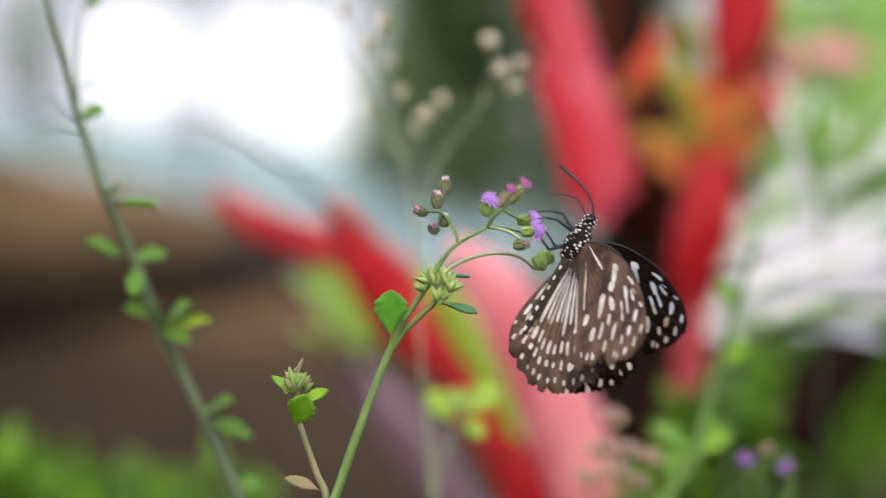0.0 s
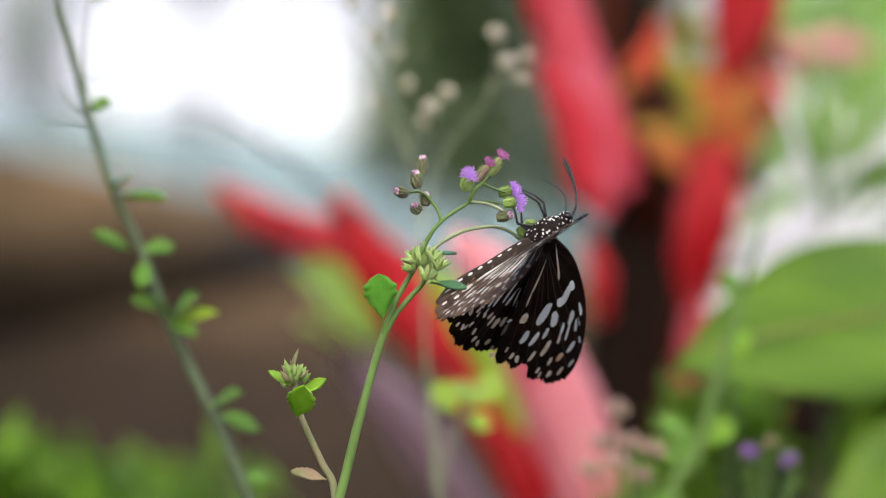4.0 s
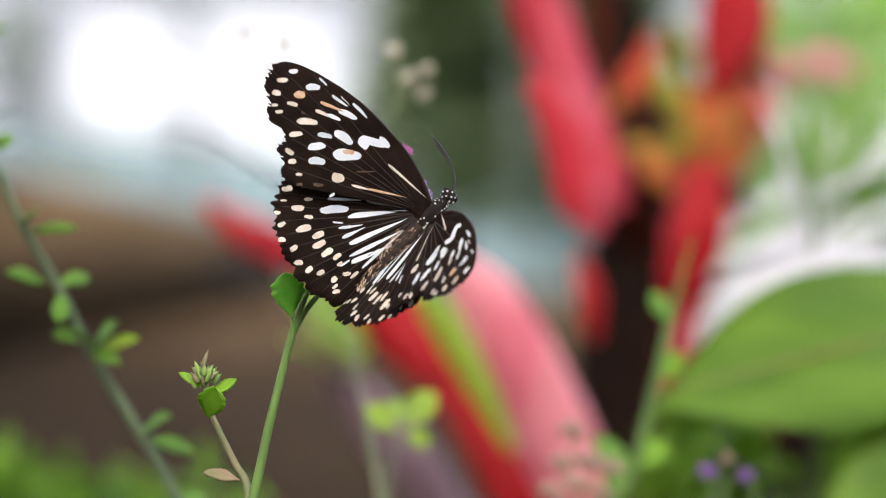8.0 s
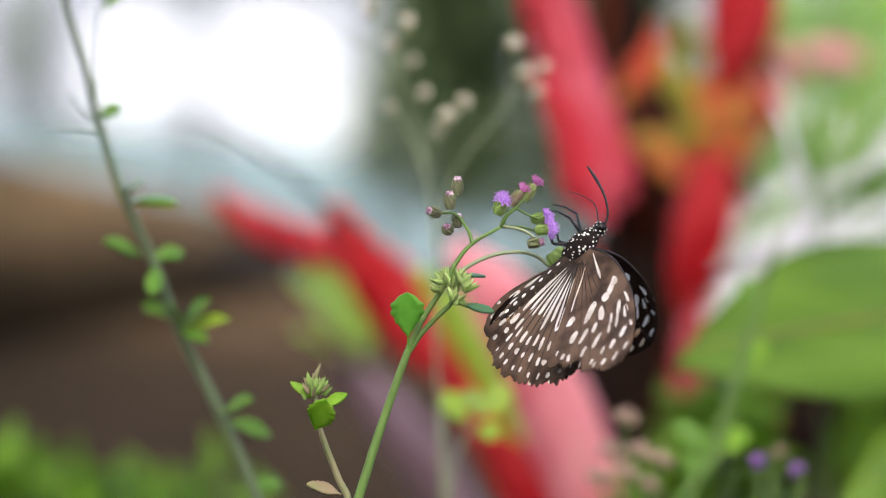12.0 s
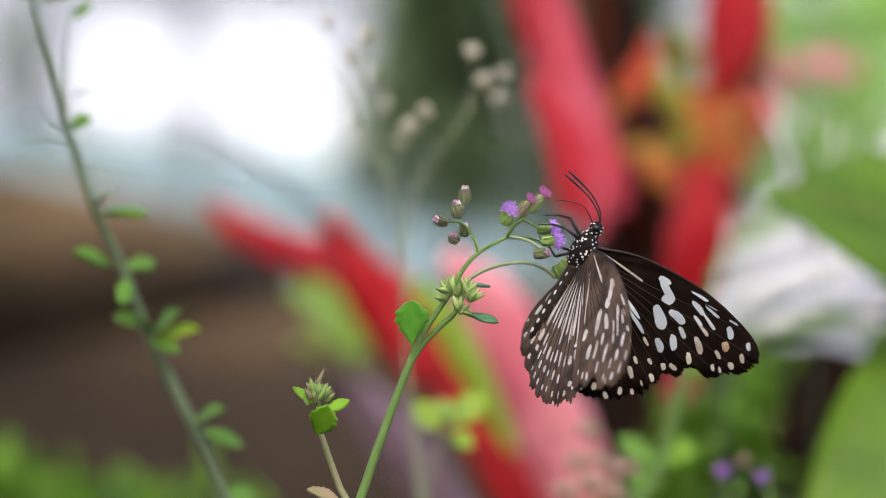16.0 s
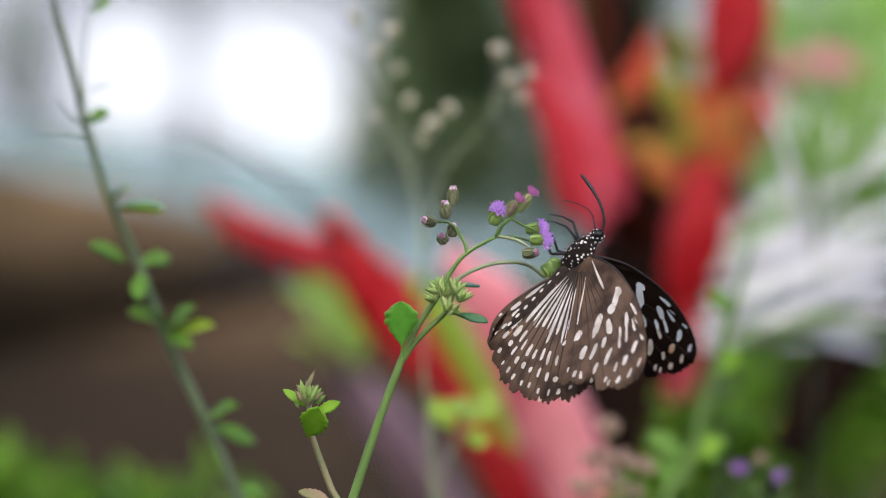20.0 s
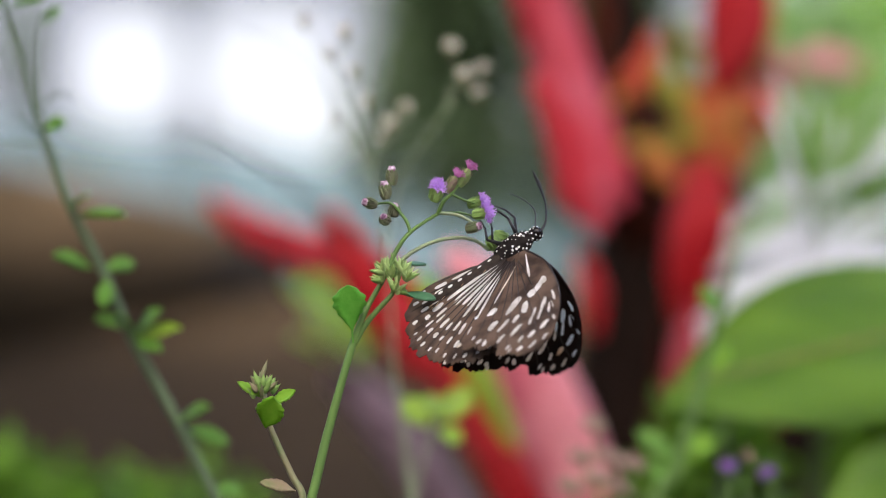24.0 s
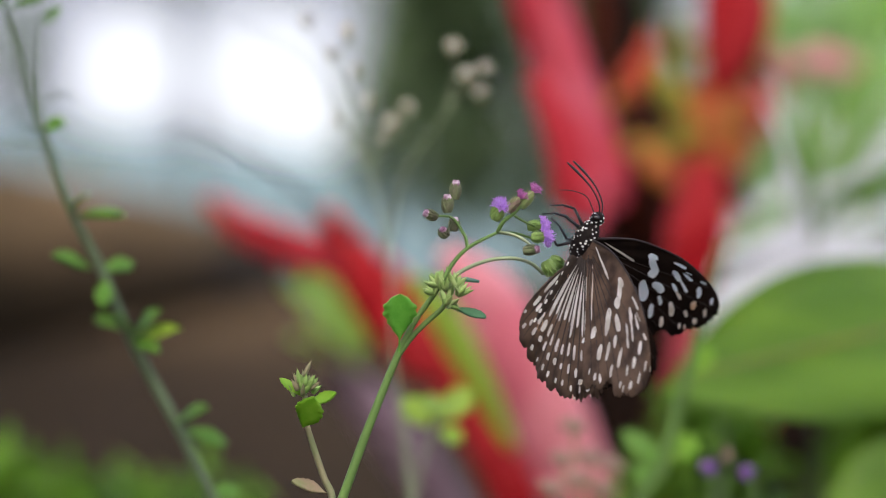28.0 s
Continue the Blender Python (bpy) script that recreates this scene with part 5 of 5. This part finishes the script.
# hedges added out of view, behind and at both sides, to block low light
foliage("hedge", "unseen tall dense hedge, added to block low sky light", (-1.6, -3.0, 1.5), (2.6, 0.5, 1.6), 4200, 0.30, M_GREEN_DARK, 54, category="hedge", lobe_count=26)
foliage("hedge", "unseen tall dense hedge, added to block low sky light", (-4.2, -0.6, 1.4), (0.5, 2.4, 1.5), 3600, 0.30, M_GREEN_DARK, 55, category="hedge", lobe_count=20)
foliage("hedge", "unseen tall dense hedge, added to block low sky light", (4.0, -0.6, 1.2), (0.5, 2.6, 1.2), 1700, 0.30, M_GREEN_DARK, 56, category="hedge", lobe_count=20)


# ---- motions ----
def motions():
    butterfly_rows = [
        (0, 0.0295, 0.5502, 0.1804, 0.399, 0.658, 0.552, 0.321, 37, 45, 34, 49, 16, 14, 0),
        (0.5, 0.0525, 0.5494, 0.1702, 0.520, 0.682, 0.443, 0.261, 53, 66, 23, 47, 19, 12, -15),
        (1, 0.0410, 0.5503, 0.1803, 0.393, 0.691, 0.350, 0.496, 44, 65, 49, 80, 2, 12, 0),
        (1.5, 0.0487, 0.5492, 0.1731, 0.406, 0.736, 0.369, 0.397, 48, 57, 35, 70, 2, 20, 0),
        (2, 0.0481, 0.5509, 0.1716, 0.267, 0.719, 0.443, 0.465, 39, 58, 45, 80, -2, 25, -1),
        (2.5, 0.0407, 0.5506, 0.1751, 0.281, 0.707, 0.474, 0.442, 35, 53, 40, 64, 4, 19, -2),
        (3, 0.0372, 0.5508, 0.1747, 0.334, 0.674, 0.615, 0.237, 43, 51, 23, 36, 14, 3, -2),
        (3.5, 0.0281, 0.5497, 0.1792, 0.325, 0.638, 0.692, 0.092, 19, 25, 24, 11, 9, 13, -24),
        (5.5, 0.0165, 0.5497, 0.1845, 0.325, 0.638, 0.692, 0.092, 19, 25, 24, 17, 9, 13, 0),
        (5.6, 0.0195, 0.5497, 0.1869, 0.325, 0.638, 0.692, 0.092, 19, 25, 24, 17, 9, 13, 0),
        (5.8, 0.0220, 0.5460, 0.1844, 0.584, 0.668, 0.453, -0.095, 17, 11, 91, 86, 5, 25, 6),
        (6, 0.0085, 0.5460, 0.1872, 0.584, 0.668, 0.453, -0.095, 17, 11, 91, 86, 5, 25, 6),
        (7, -0.0036, 0.5460, 0.1909, 0.724, 0.579, 0.286, -0.243, 17, 5, 73, 63, 8, 23, 6),
        (8, -0.0014, 0.5460, 0.1893, 0.724, 0.579, 0.286, -0.243, 17, 5, 73, 63, 8, 23, 6),
        (9, 0.0024, 0.5460, 0.1880, 0.724, 0.579, 0.286, -0.243, 17, 5, 73, 63, 8, 23, 6),
        (9.7, 0.0048, 0.5460, 0.1879, 0.724, 0.579, 0.286, -0.243, 17, 5, 73, 63, 8, 23, 6),
        (9.8, 0.0108, 0.5460, 0.1861, 0.584, 0.668, 0.453, -0.095, 17, 11, 91, 86, 5, 25, 6),
        (9.9, 0.0189, 0.5497, 0.1831, 0.325, 0.638, 0.692, 0.092, 19, 25, 24, 17, 9, 13, 0),
        (10, 0.0249, 0.5492, 0.1818, 0.417, 0.643, 0.641, -0.035, 66, 73, 27, 19, 14, 14, -6),
        (10.2, 0.0311, 0.5492, 0.1790, 0.417, 0.643, 0.641, -0.035, 66, 73, 27, 19, 14, 14, -6),
        (10.5, 0.0128, 0.5497, 0.1844, 0.325, 0.638, 0.692, 0.092, 19, 25, 24, 17, 9, 13, 0),
        (10.7, 0.0068, 0.5513, 0.1861, 0.302, 0.692, 0.615, 0.227, 37, 44, 29, 34, 15, 11, 0),
        (11, 0.0297, 0.5497, 0.1781, 0.325, 0.638, 0.692, 0.092, 19, 25, 24, 17, 9, 13, 0),
        (11.3, 0.0378, 0.5513, 0.1790, 0.302, 0.692, 0.615, 0.227, 37, 44, 29, 34, 15, 11, 0),
        (11.5, 0.0351, 0.5499, 0.1764, 0.351, 0.673, 0.614, 0.218, 40, 40, 33, 31, 21, 10, -24),
        (12, 0.0305, 0.5513, 0.1802, 0.302, 0.692, 0.615, 0.227, 37, 44, 29, 34, 15, 11, 0),
        (12.5, 0.0367, 0.5503, 0.1770, 0.315, 0.664, 0.621, 0.274, 35, 34, 29, 26, 19, 6, 0),
        (14.5, 0.0248, 0.5501, 0.1797, 0.308, 0.663, 0.646, 0.217, 42, 43, 33, 26, 19, 6, -12),
        (15, 0.0235, 0.5500, 0.1800, 0.308, 0.671, 0.655, 0.164, 37, 45, 34, 16, 20, 5, -24),
        (15.5, 0.0202, 0.5499, 0.1831, 0.363, 0.705, 0.538, 0.287, 35, 35, 45, 53, 20, 15, -18),
        (16, 0.0325, 0.5498, 0.1816, 0.317, 0.726, 0.479, 0.378, 30, 31, 72, 81, 9, 13, -1),
        (16.5, 0.0148, 0.5497, 0.1833, 0.333, 0.748, 0.485, 0.306, 30, 34, 51, 69, 13, 19, -20),
        (17, 0.0322, 0.5505, 0.1794, 0.352, 0.763, 0.443, 0.312, 48, 76, 46, 66, 8, 16, -3),
        (17.5, 0.0306, 0.5506, 0.1780, 0.305, 0.670, 0.593, 0.327, 43, 58, 48, 56, 18, 10, 8),
        (18, 0.0245, 0.5516, 0.1808, 0.363, 0.715, 0.566, 0.190, 52, 59, 33, 30, 15, 8, 1),
        (18.5, 0.0312, 0.5506, 0.1806, 0.410, 0.695, 0.526, 0.268, 43, 52, 45, 42, 23, 14, 2),
        (19, 0.0263, 0.5509, 0.1810, 0.316, 0.686, 0.627, 0.190, 40, 50, 41, 29, 19, 6, -3),
        (19.5, 0.0402, 0.5507, 0.1774, 0.356, 0.680, 0.581, 0.272, 47, 46, 41, 40, 20, 10, 5),
        (20, 0.0315, 0.5519, 0.1801, 0.322, 0.699, 0.589, 0.246, 43, 51, 41, 41, 14, 8, 2),
        (20.5, 0.0315, 0.5499, 0.1755, 0.318, 0.692, 0.600, 0.245, 48, 47, 35, 33, 16, 12, 2),
        (22.5, 0.0236, 0.5501, 0.1817, 0.270, 0.775, 0.505, 0.266, 47, 64, 44, 53, 4, 15, 2),
        (23, 0.0274, 0.5511, 0.1810, 0.241, 0.792, 0.510, 0.233, 61, 88, 53, 69, 0, 25, 2),
        (23.5, 0.0202, 0.5496, 0.1817, 0.279, 0.726, 0.579, 0.246, 47, 54, 29, 40, 12, 10, 1),
        (24, 0.0165, 0.5502, 0.1812, 0.314, 0.667, 0.666, 0.114, 42, 46, 24, 20, 19, 5, -24),
        (24.5, 0.0174, 0.5500, 0.1825, 0.326, 0.671, 0.650, 0.146, 39, 50, 28, 30, 23, 10, -24),
        (25, 0.0118, 0.5508, 0.1842, 0.174, 0.692, 0.672, 0.198, 31, 38, 38, 41, 15, 18, -1),
        (25.5, 0.0173, 0.5491, 0.1807, 0.346, 0.674, 0.623, 0.192, 51, 40, 16, 21, 22, 6, -24),
        (26, 0.0139, 0.5511, 0.1838, 0.224, 0.707, 0.653, 0.151, 31, 38, 19, 27, 15, 11, 1),
        (26.5, 0.0089, 0.5509, 0.1859, 0.248, 0.714, 0.636, 0.155, 31, 39, 19, 19, 19, 9, 0),
        (27, 0.0177, 0.5506, 0.1835, 0.271, 0.719, 0.619, 0.159, 31, 40, 18, 13, 22, 7, 0),
        (27.1, 0.0232, 0.5508, 0.1832, 0.176, 0.662, 0.702, 0.195, 30, 36, 37, 30, 20, 11, 0),
        (27.2, 0.0281, 0.5506, 0.1843, 0.332, 0.681, 0.609, 0.234, 41, 50, 22, 29, 18, 6, 1),
        (27.3, 0.0354, 0.5509, 0.1833, 0.370, 0.746, 0.473, 0.288, 52, 60, 46, 53, 18, 17, 1),
        (27.4, 0.0352, 0.5509, 0.1829, 0.371, 0.748, 0.469, 0.286, 52, 60, 45, 55, 17, 18, 1),
        (27.6, 0.0306, 0.5509, 0.1870, 0.448, 0.659, 0.409, 0.444, 45, 50, 44, 61, 18, 8, 2),
        (27.8, 0.0299, 0.5507, 0.1843, 0.371, 0.754, 0.446, 0.308, 50, 57, 34, 60, 16, 17, 2),
        (28, 0.0332, 0.5507, 0.1827, 0.373, 0.759, 0.438, 0.305, 51, 58, 31, 64, 14, 18, 3),
    ]
    herb_rows = [(0, -0.0696, -0.0184, 1.17), (0.5, -0.0655, -0.0177, 6.53), (1, -0.0638, -0.0182, 2.48), (1.5, -0.0694, -0.0161, 6.66), (2, -0.0697, -0.0165, 6.74), (2.5, -0.0691, -0.0180, 4.39), (3, -0.0632, -0.0191, 1.85), (3.5, -0.0534, -0.0217, -4.10), (5.5, -0.0619, -0.0179, -4.38), (6, -0.0462, -0.0206, -10.37), (6.5, -0.0597, -0.0195, -5.19), (7, -0.0715, -0.0181, -5.10), (7.5, -0.0630, -0.0200, -5.91), (8, -0.0675, -0.0179, -5.85), (8.5, -0.0605, -0.0199, -7.16), (9, -0.0716, -0.0172, -3.57), (9.5, -0.0590, -0.0198, -7.65), (10, -0.0572, -0.0186, -2.60), (10.5, -0.0537, -0.0205, -7.16), (11, -0.0494, -0.0228, -3.62), (11.5, -0.0583, -0.0202, 0.24), (12, -0.0598, -0.0204, -0.65), (12.5, -0.0667, -0.0179, 3.05), (14.5, -0.0635, -0.0196, -1.09), (15, -0.0613, -0.0200, -1.95), (15.5, -0.0603, -0.0195, -3.11), (16, -0.0620, -0.0186, 0.72), (16.5, -0.0565, -0.0213, -5.75), (17, -0.0639, -0.0190, 0.94), (17.5, -0.0669, -0.0185, 1.74), (18, -0.0657, -0.0191, -0.73), (18.5, -0.0635, -0.0190, 0.29), (19, -0.0632, -0.0193, -0.80), (19.5, -0.0658, -0.0179, 3.40), (20, -0.0620, -0.0200, 0.00), (20.5, -0.0661, -0.0195, 1.79), (22.5, -0.0621, -0.0199, -1.75), (23, -0.0669, -0.0191, 0.64), (23.5, -0.0652, -0.0194, -1.95), (24, -0.0597, -0.0204, -4.28), (24.5, -0.0584, -0.0202, -4.51), (25, -0.0609, -0.0204, -5.10), (25.5, -0.0688, -0.0192, -1.32), (26, -0.0613, -0.0204, -4.64), (26.5, -0.0538, -0.0213, -7.98), (27, -0.0566, -0.0207, -4.96), (27.5, -0.0763, -0.0168, 4.64), (28, -0.0681, -0.0170, 1.87)]
    side_rows = [(0, -0.0215, -0.0221, 3.33), (0.5, -0.0204, -0.0224, 3.78), (1, -0.0208, -0.0221, 4.05), (1.5, -0.0234, -0.0228, 3.39), (2, -0.0207, -0.0221, 3.30), (2.5, -0.0185, -0.0226, 3.27), (3, -0.0186, -0.0220, 3.31), (3.5, -0.0207, -0.0225, 3.52), (5.5, -0.0207, -0.0210, 2.78), (6, -0.0207, -0.0206, 1.82), (6.5, -0.0205, -0.0218, 2.00), (7, -0.0212, -0.0214, 1.39), (7.5, -0.0221, -0.0217, 0.99), (8, -0.0209, -0.0196, -2.18), (8.5, -0.0216, -0.0212, 0.38), (9, -0.0226, -0.0213, -0.63), (9.5, -0.0211, -0.0201, 0.60), (10, -0.0228, -0.0204, -0.01), (10.5, -0.0196, -0.0210, 2.35), (11, -0.0203, -0.0222, 2.70), (11.5, -0.0195, -0.0224, 3.19), (12, -0.0162, -0.0216, 3.29), (12.5, -0.0199, -0.0215, 2.86), (14.5, -0.0216, -0.0210, 3.22), (15, -0.0218, -0.0209, 2.53), (15.5, -0.0226, -0.0207, 2.68), (16, -0.0216, -0.0213, 3.03), (16.5, -0.0212, -0.0220, 3.41), (17, -0.0229, -0.0213, 2.29), (17.5, -0.0228, -0.0213, 3.14), (18, -0.0232, -0.0210, 2.18), (18.5, -0.0224, -0.0219, 3.54), (19, -0.0221, -0.0219, 3.68), (19.5, -0.0224, -0.0218, 3.88), (20, -0.0207, -0.0215, 3.95), (20.5, -0.0215, -0.0211, 3.83), (22.5, -0.0187, -0.0212, 2.23), (23, -0.0190, -0.0214, 2.67), (23.5, -0.0198, -0.0205, 1.06), (24, -0.0198, -0.0204, 0.86), (24.5, -0.0199, -0.0202, 1.00), (25, -0.0200, -0.0200, 0.00), (25.5, -0.0212, -0.0207, -0.15), (26, -0.0196, -0.0201, -0.19), (26.5, -0.0195, -0.0201, 0.29), (27, -0.0202, -0.0202, 0.51), (27.5, -0.0207, -0.0210, 0.99), (28, -0.0205, -0.0209, 1.16)]
    seed_rows = [(0, 0.00), (0.5, 0.73), (1, 1.18), (1.5, -0.33), (2, -0.03), (2.5, 0.94), (3, 0.78), (3.5, 0.45), (5.5, -0.30), (6, -1.42), (6.5, -1.35), (7, -1.61), (7.5, -2.47), (8, -5.73), (8.5, -3.59), (9, -4.96), (9.5, -2.73), (10, -4.13), (10.5, -0.73), (11, -0.27), (11.5, 0.17), (12, 1.70), (12.5, -0.07), (14.5, -0.37), (15, -1.25), (15.5, -1.07), (16, -0.69), (16.5, -0.03), (17, -1.48), (17.5, -0.64), (18, -1.97), (18.5, -0.44), (19, 0.00), (19.5, 0.33), (20, 1.02), (20.5, 0.57), (22.5, -0.52), (23, -0.04), (23.5, -1.85), (24, -2.13), (24.5, -1.97), (25, -2.77), (25.5, -3.45), (26, -3.17), (26.5, -2.69), (27, -2.69), (27.5, -2.33), (28, -1.84)]
    violet_rows = [(0, 0.00), (0.5, 0.40), (1, -0.88), (1.5, -0.12), (2, -0.72), (2.5, 0.29), (3, 0.08), (3.5, 0.40), (5.5, -1.19), (6, -1.03), (6.5, -1.56), (7, -2.24), (7.5, -2.12), (8, -3.72), (8.5, -4.31), (9, -3.79), (9.5, -3.54), (10, -4.39), (10.5, -1.59), (11, -0.56), (11.5, -1.60), (12, 1.53), (12.5, -0.16), (14.5, 0.40), (15, -2.23), (16, -2.00), (17, -1.04), (18, -1.60), (19, 0.24), (20, 0.08), (20.5, 1.21), (22.5, -0.80), (23, -0.56), (23.5, -2.48), (24, -1.52), (25, -2.16), (26, -3.76), (27, -4.28), (28, -3.69)]
    walk(butterfly, [(r[0], Matrix.Translation(r[1:4]) @ Quaternion(r[4:8]).to_matrix().to_4x4()) for r in butterfly_rows])
    for (kind, side), wing in wings.items():
        flap = {("fore", -1): 8, ("hind", -1): 9, ("fore", 1): 10, ("hind", 1): 11}[kind, side]
        sweep = 12 if side < 0 else 13
        rows = []
        for r in butterfly_rows:
            back = r[sweep] if kind == "fore" else (r[14] if side > 0 else 0)
            rows.append((r[0], pose(side * 1.2 * MM, 0, 1.5 * MM, 0, -side * r[flap], 0) @ pose(0, 0, 0.15 * MM if kind == "fore" else 0, 0, 0, -side * back)))
        walk(wing, rows)
    turned = [(0, 0), (5.6, 0), (5.8, 60), (6, 70), (9.7, 75), (9.8, 60), (9.9, 0), (28, 0)]
    for feeler in antennae:
        walk(feeler, [(t, pose(0, 7.2 * MM, 0.4 * MM, 0, a, 0)) for t, a in turned])
    walk(herb, [(t, pose(x, HY, z, 0, a, 0)) for t, x, z, a in herb_rows])
    walk(side_plant, [(t, pose(x, deep(SY), z, 0, a, 0)) for t, x, z, a in side_rows])
    walk(seed_plant, [(t, pose(0.0, deep(BY), -0.02, 0, a, 0)) for t, a in seed_rows])
    walk(violet_plant, [(t, pose(0.09, deep(VY), -0.02, 0, a, 0)) for t, a in violet_rows])
    walk(bud_plant, [(t, pose(0.055, deep(VY), -0.02, 0, a, 0)) for t, a in violet_rows])
    walk(stalk_plant, [(t, pose(0.105, deep(KY), -0.32, 0, a * (0.55 if t < 24 else 0.25), 0) @ pose(0, 0, 0.30)) for t, a in violet_rows])
    upper_rows = [(0, 50), (1, 46), (1.5, 36), (2, 26), (2.5, 19), (3, 14), (3.5, 5), (5.5, 1), (7, 0), (9, 0), (9.5, 1), (10, 4), (10.5, 26), (11, 36), (11.5, 18), (12, 4), (12.5, 5),
                  (14.5, 42), (15, 50), (15.5, 38), (16, 27), (16.5, 38), (17, 50), (18, 50), (18.5, 48), (19, 50), (20, 48), (20.5, 34), (22.5, 15), (23, 9), (23.5, 3), (24, 0), (27, 0), (27.5, 3), (28, 1)]
    lower_rows = [(0, 48), (1, 44), (1.5, 25), (2, 0), (2.5, 5), (3, 7), (3.5, 9), (5.5, 9), (7, 10), (9, 10), (10, 10), (10.5, 24), (11, 10), (11.5, 8), (12, 14), (12.5, 14),
                  (14.5, 10), (15, 30), (15.5, 12), (16, 0), (16.5, 20), (17, 44), (18, 46), (18.5, 40), (19, 44), (20, 40), (20.5, 10), (22.5, 12), (23, 10), (23.5, 14), (24, 10), (27, 10), (27.5, 10), (28, 10)]
    hinged = ((upper_blade, UPPER_HINGE, upper_rows), (lower_blade, LOWER_HINGE, lower_rows))
    for ob, hinge, rows in hinged:
        p = hinge - big_leaf.location
        walk(ob, [(t, pose(p.x, p.y, p.z, 0, a, 0)) for t, a in rows])


motions()
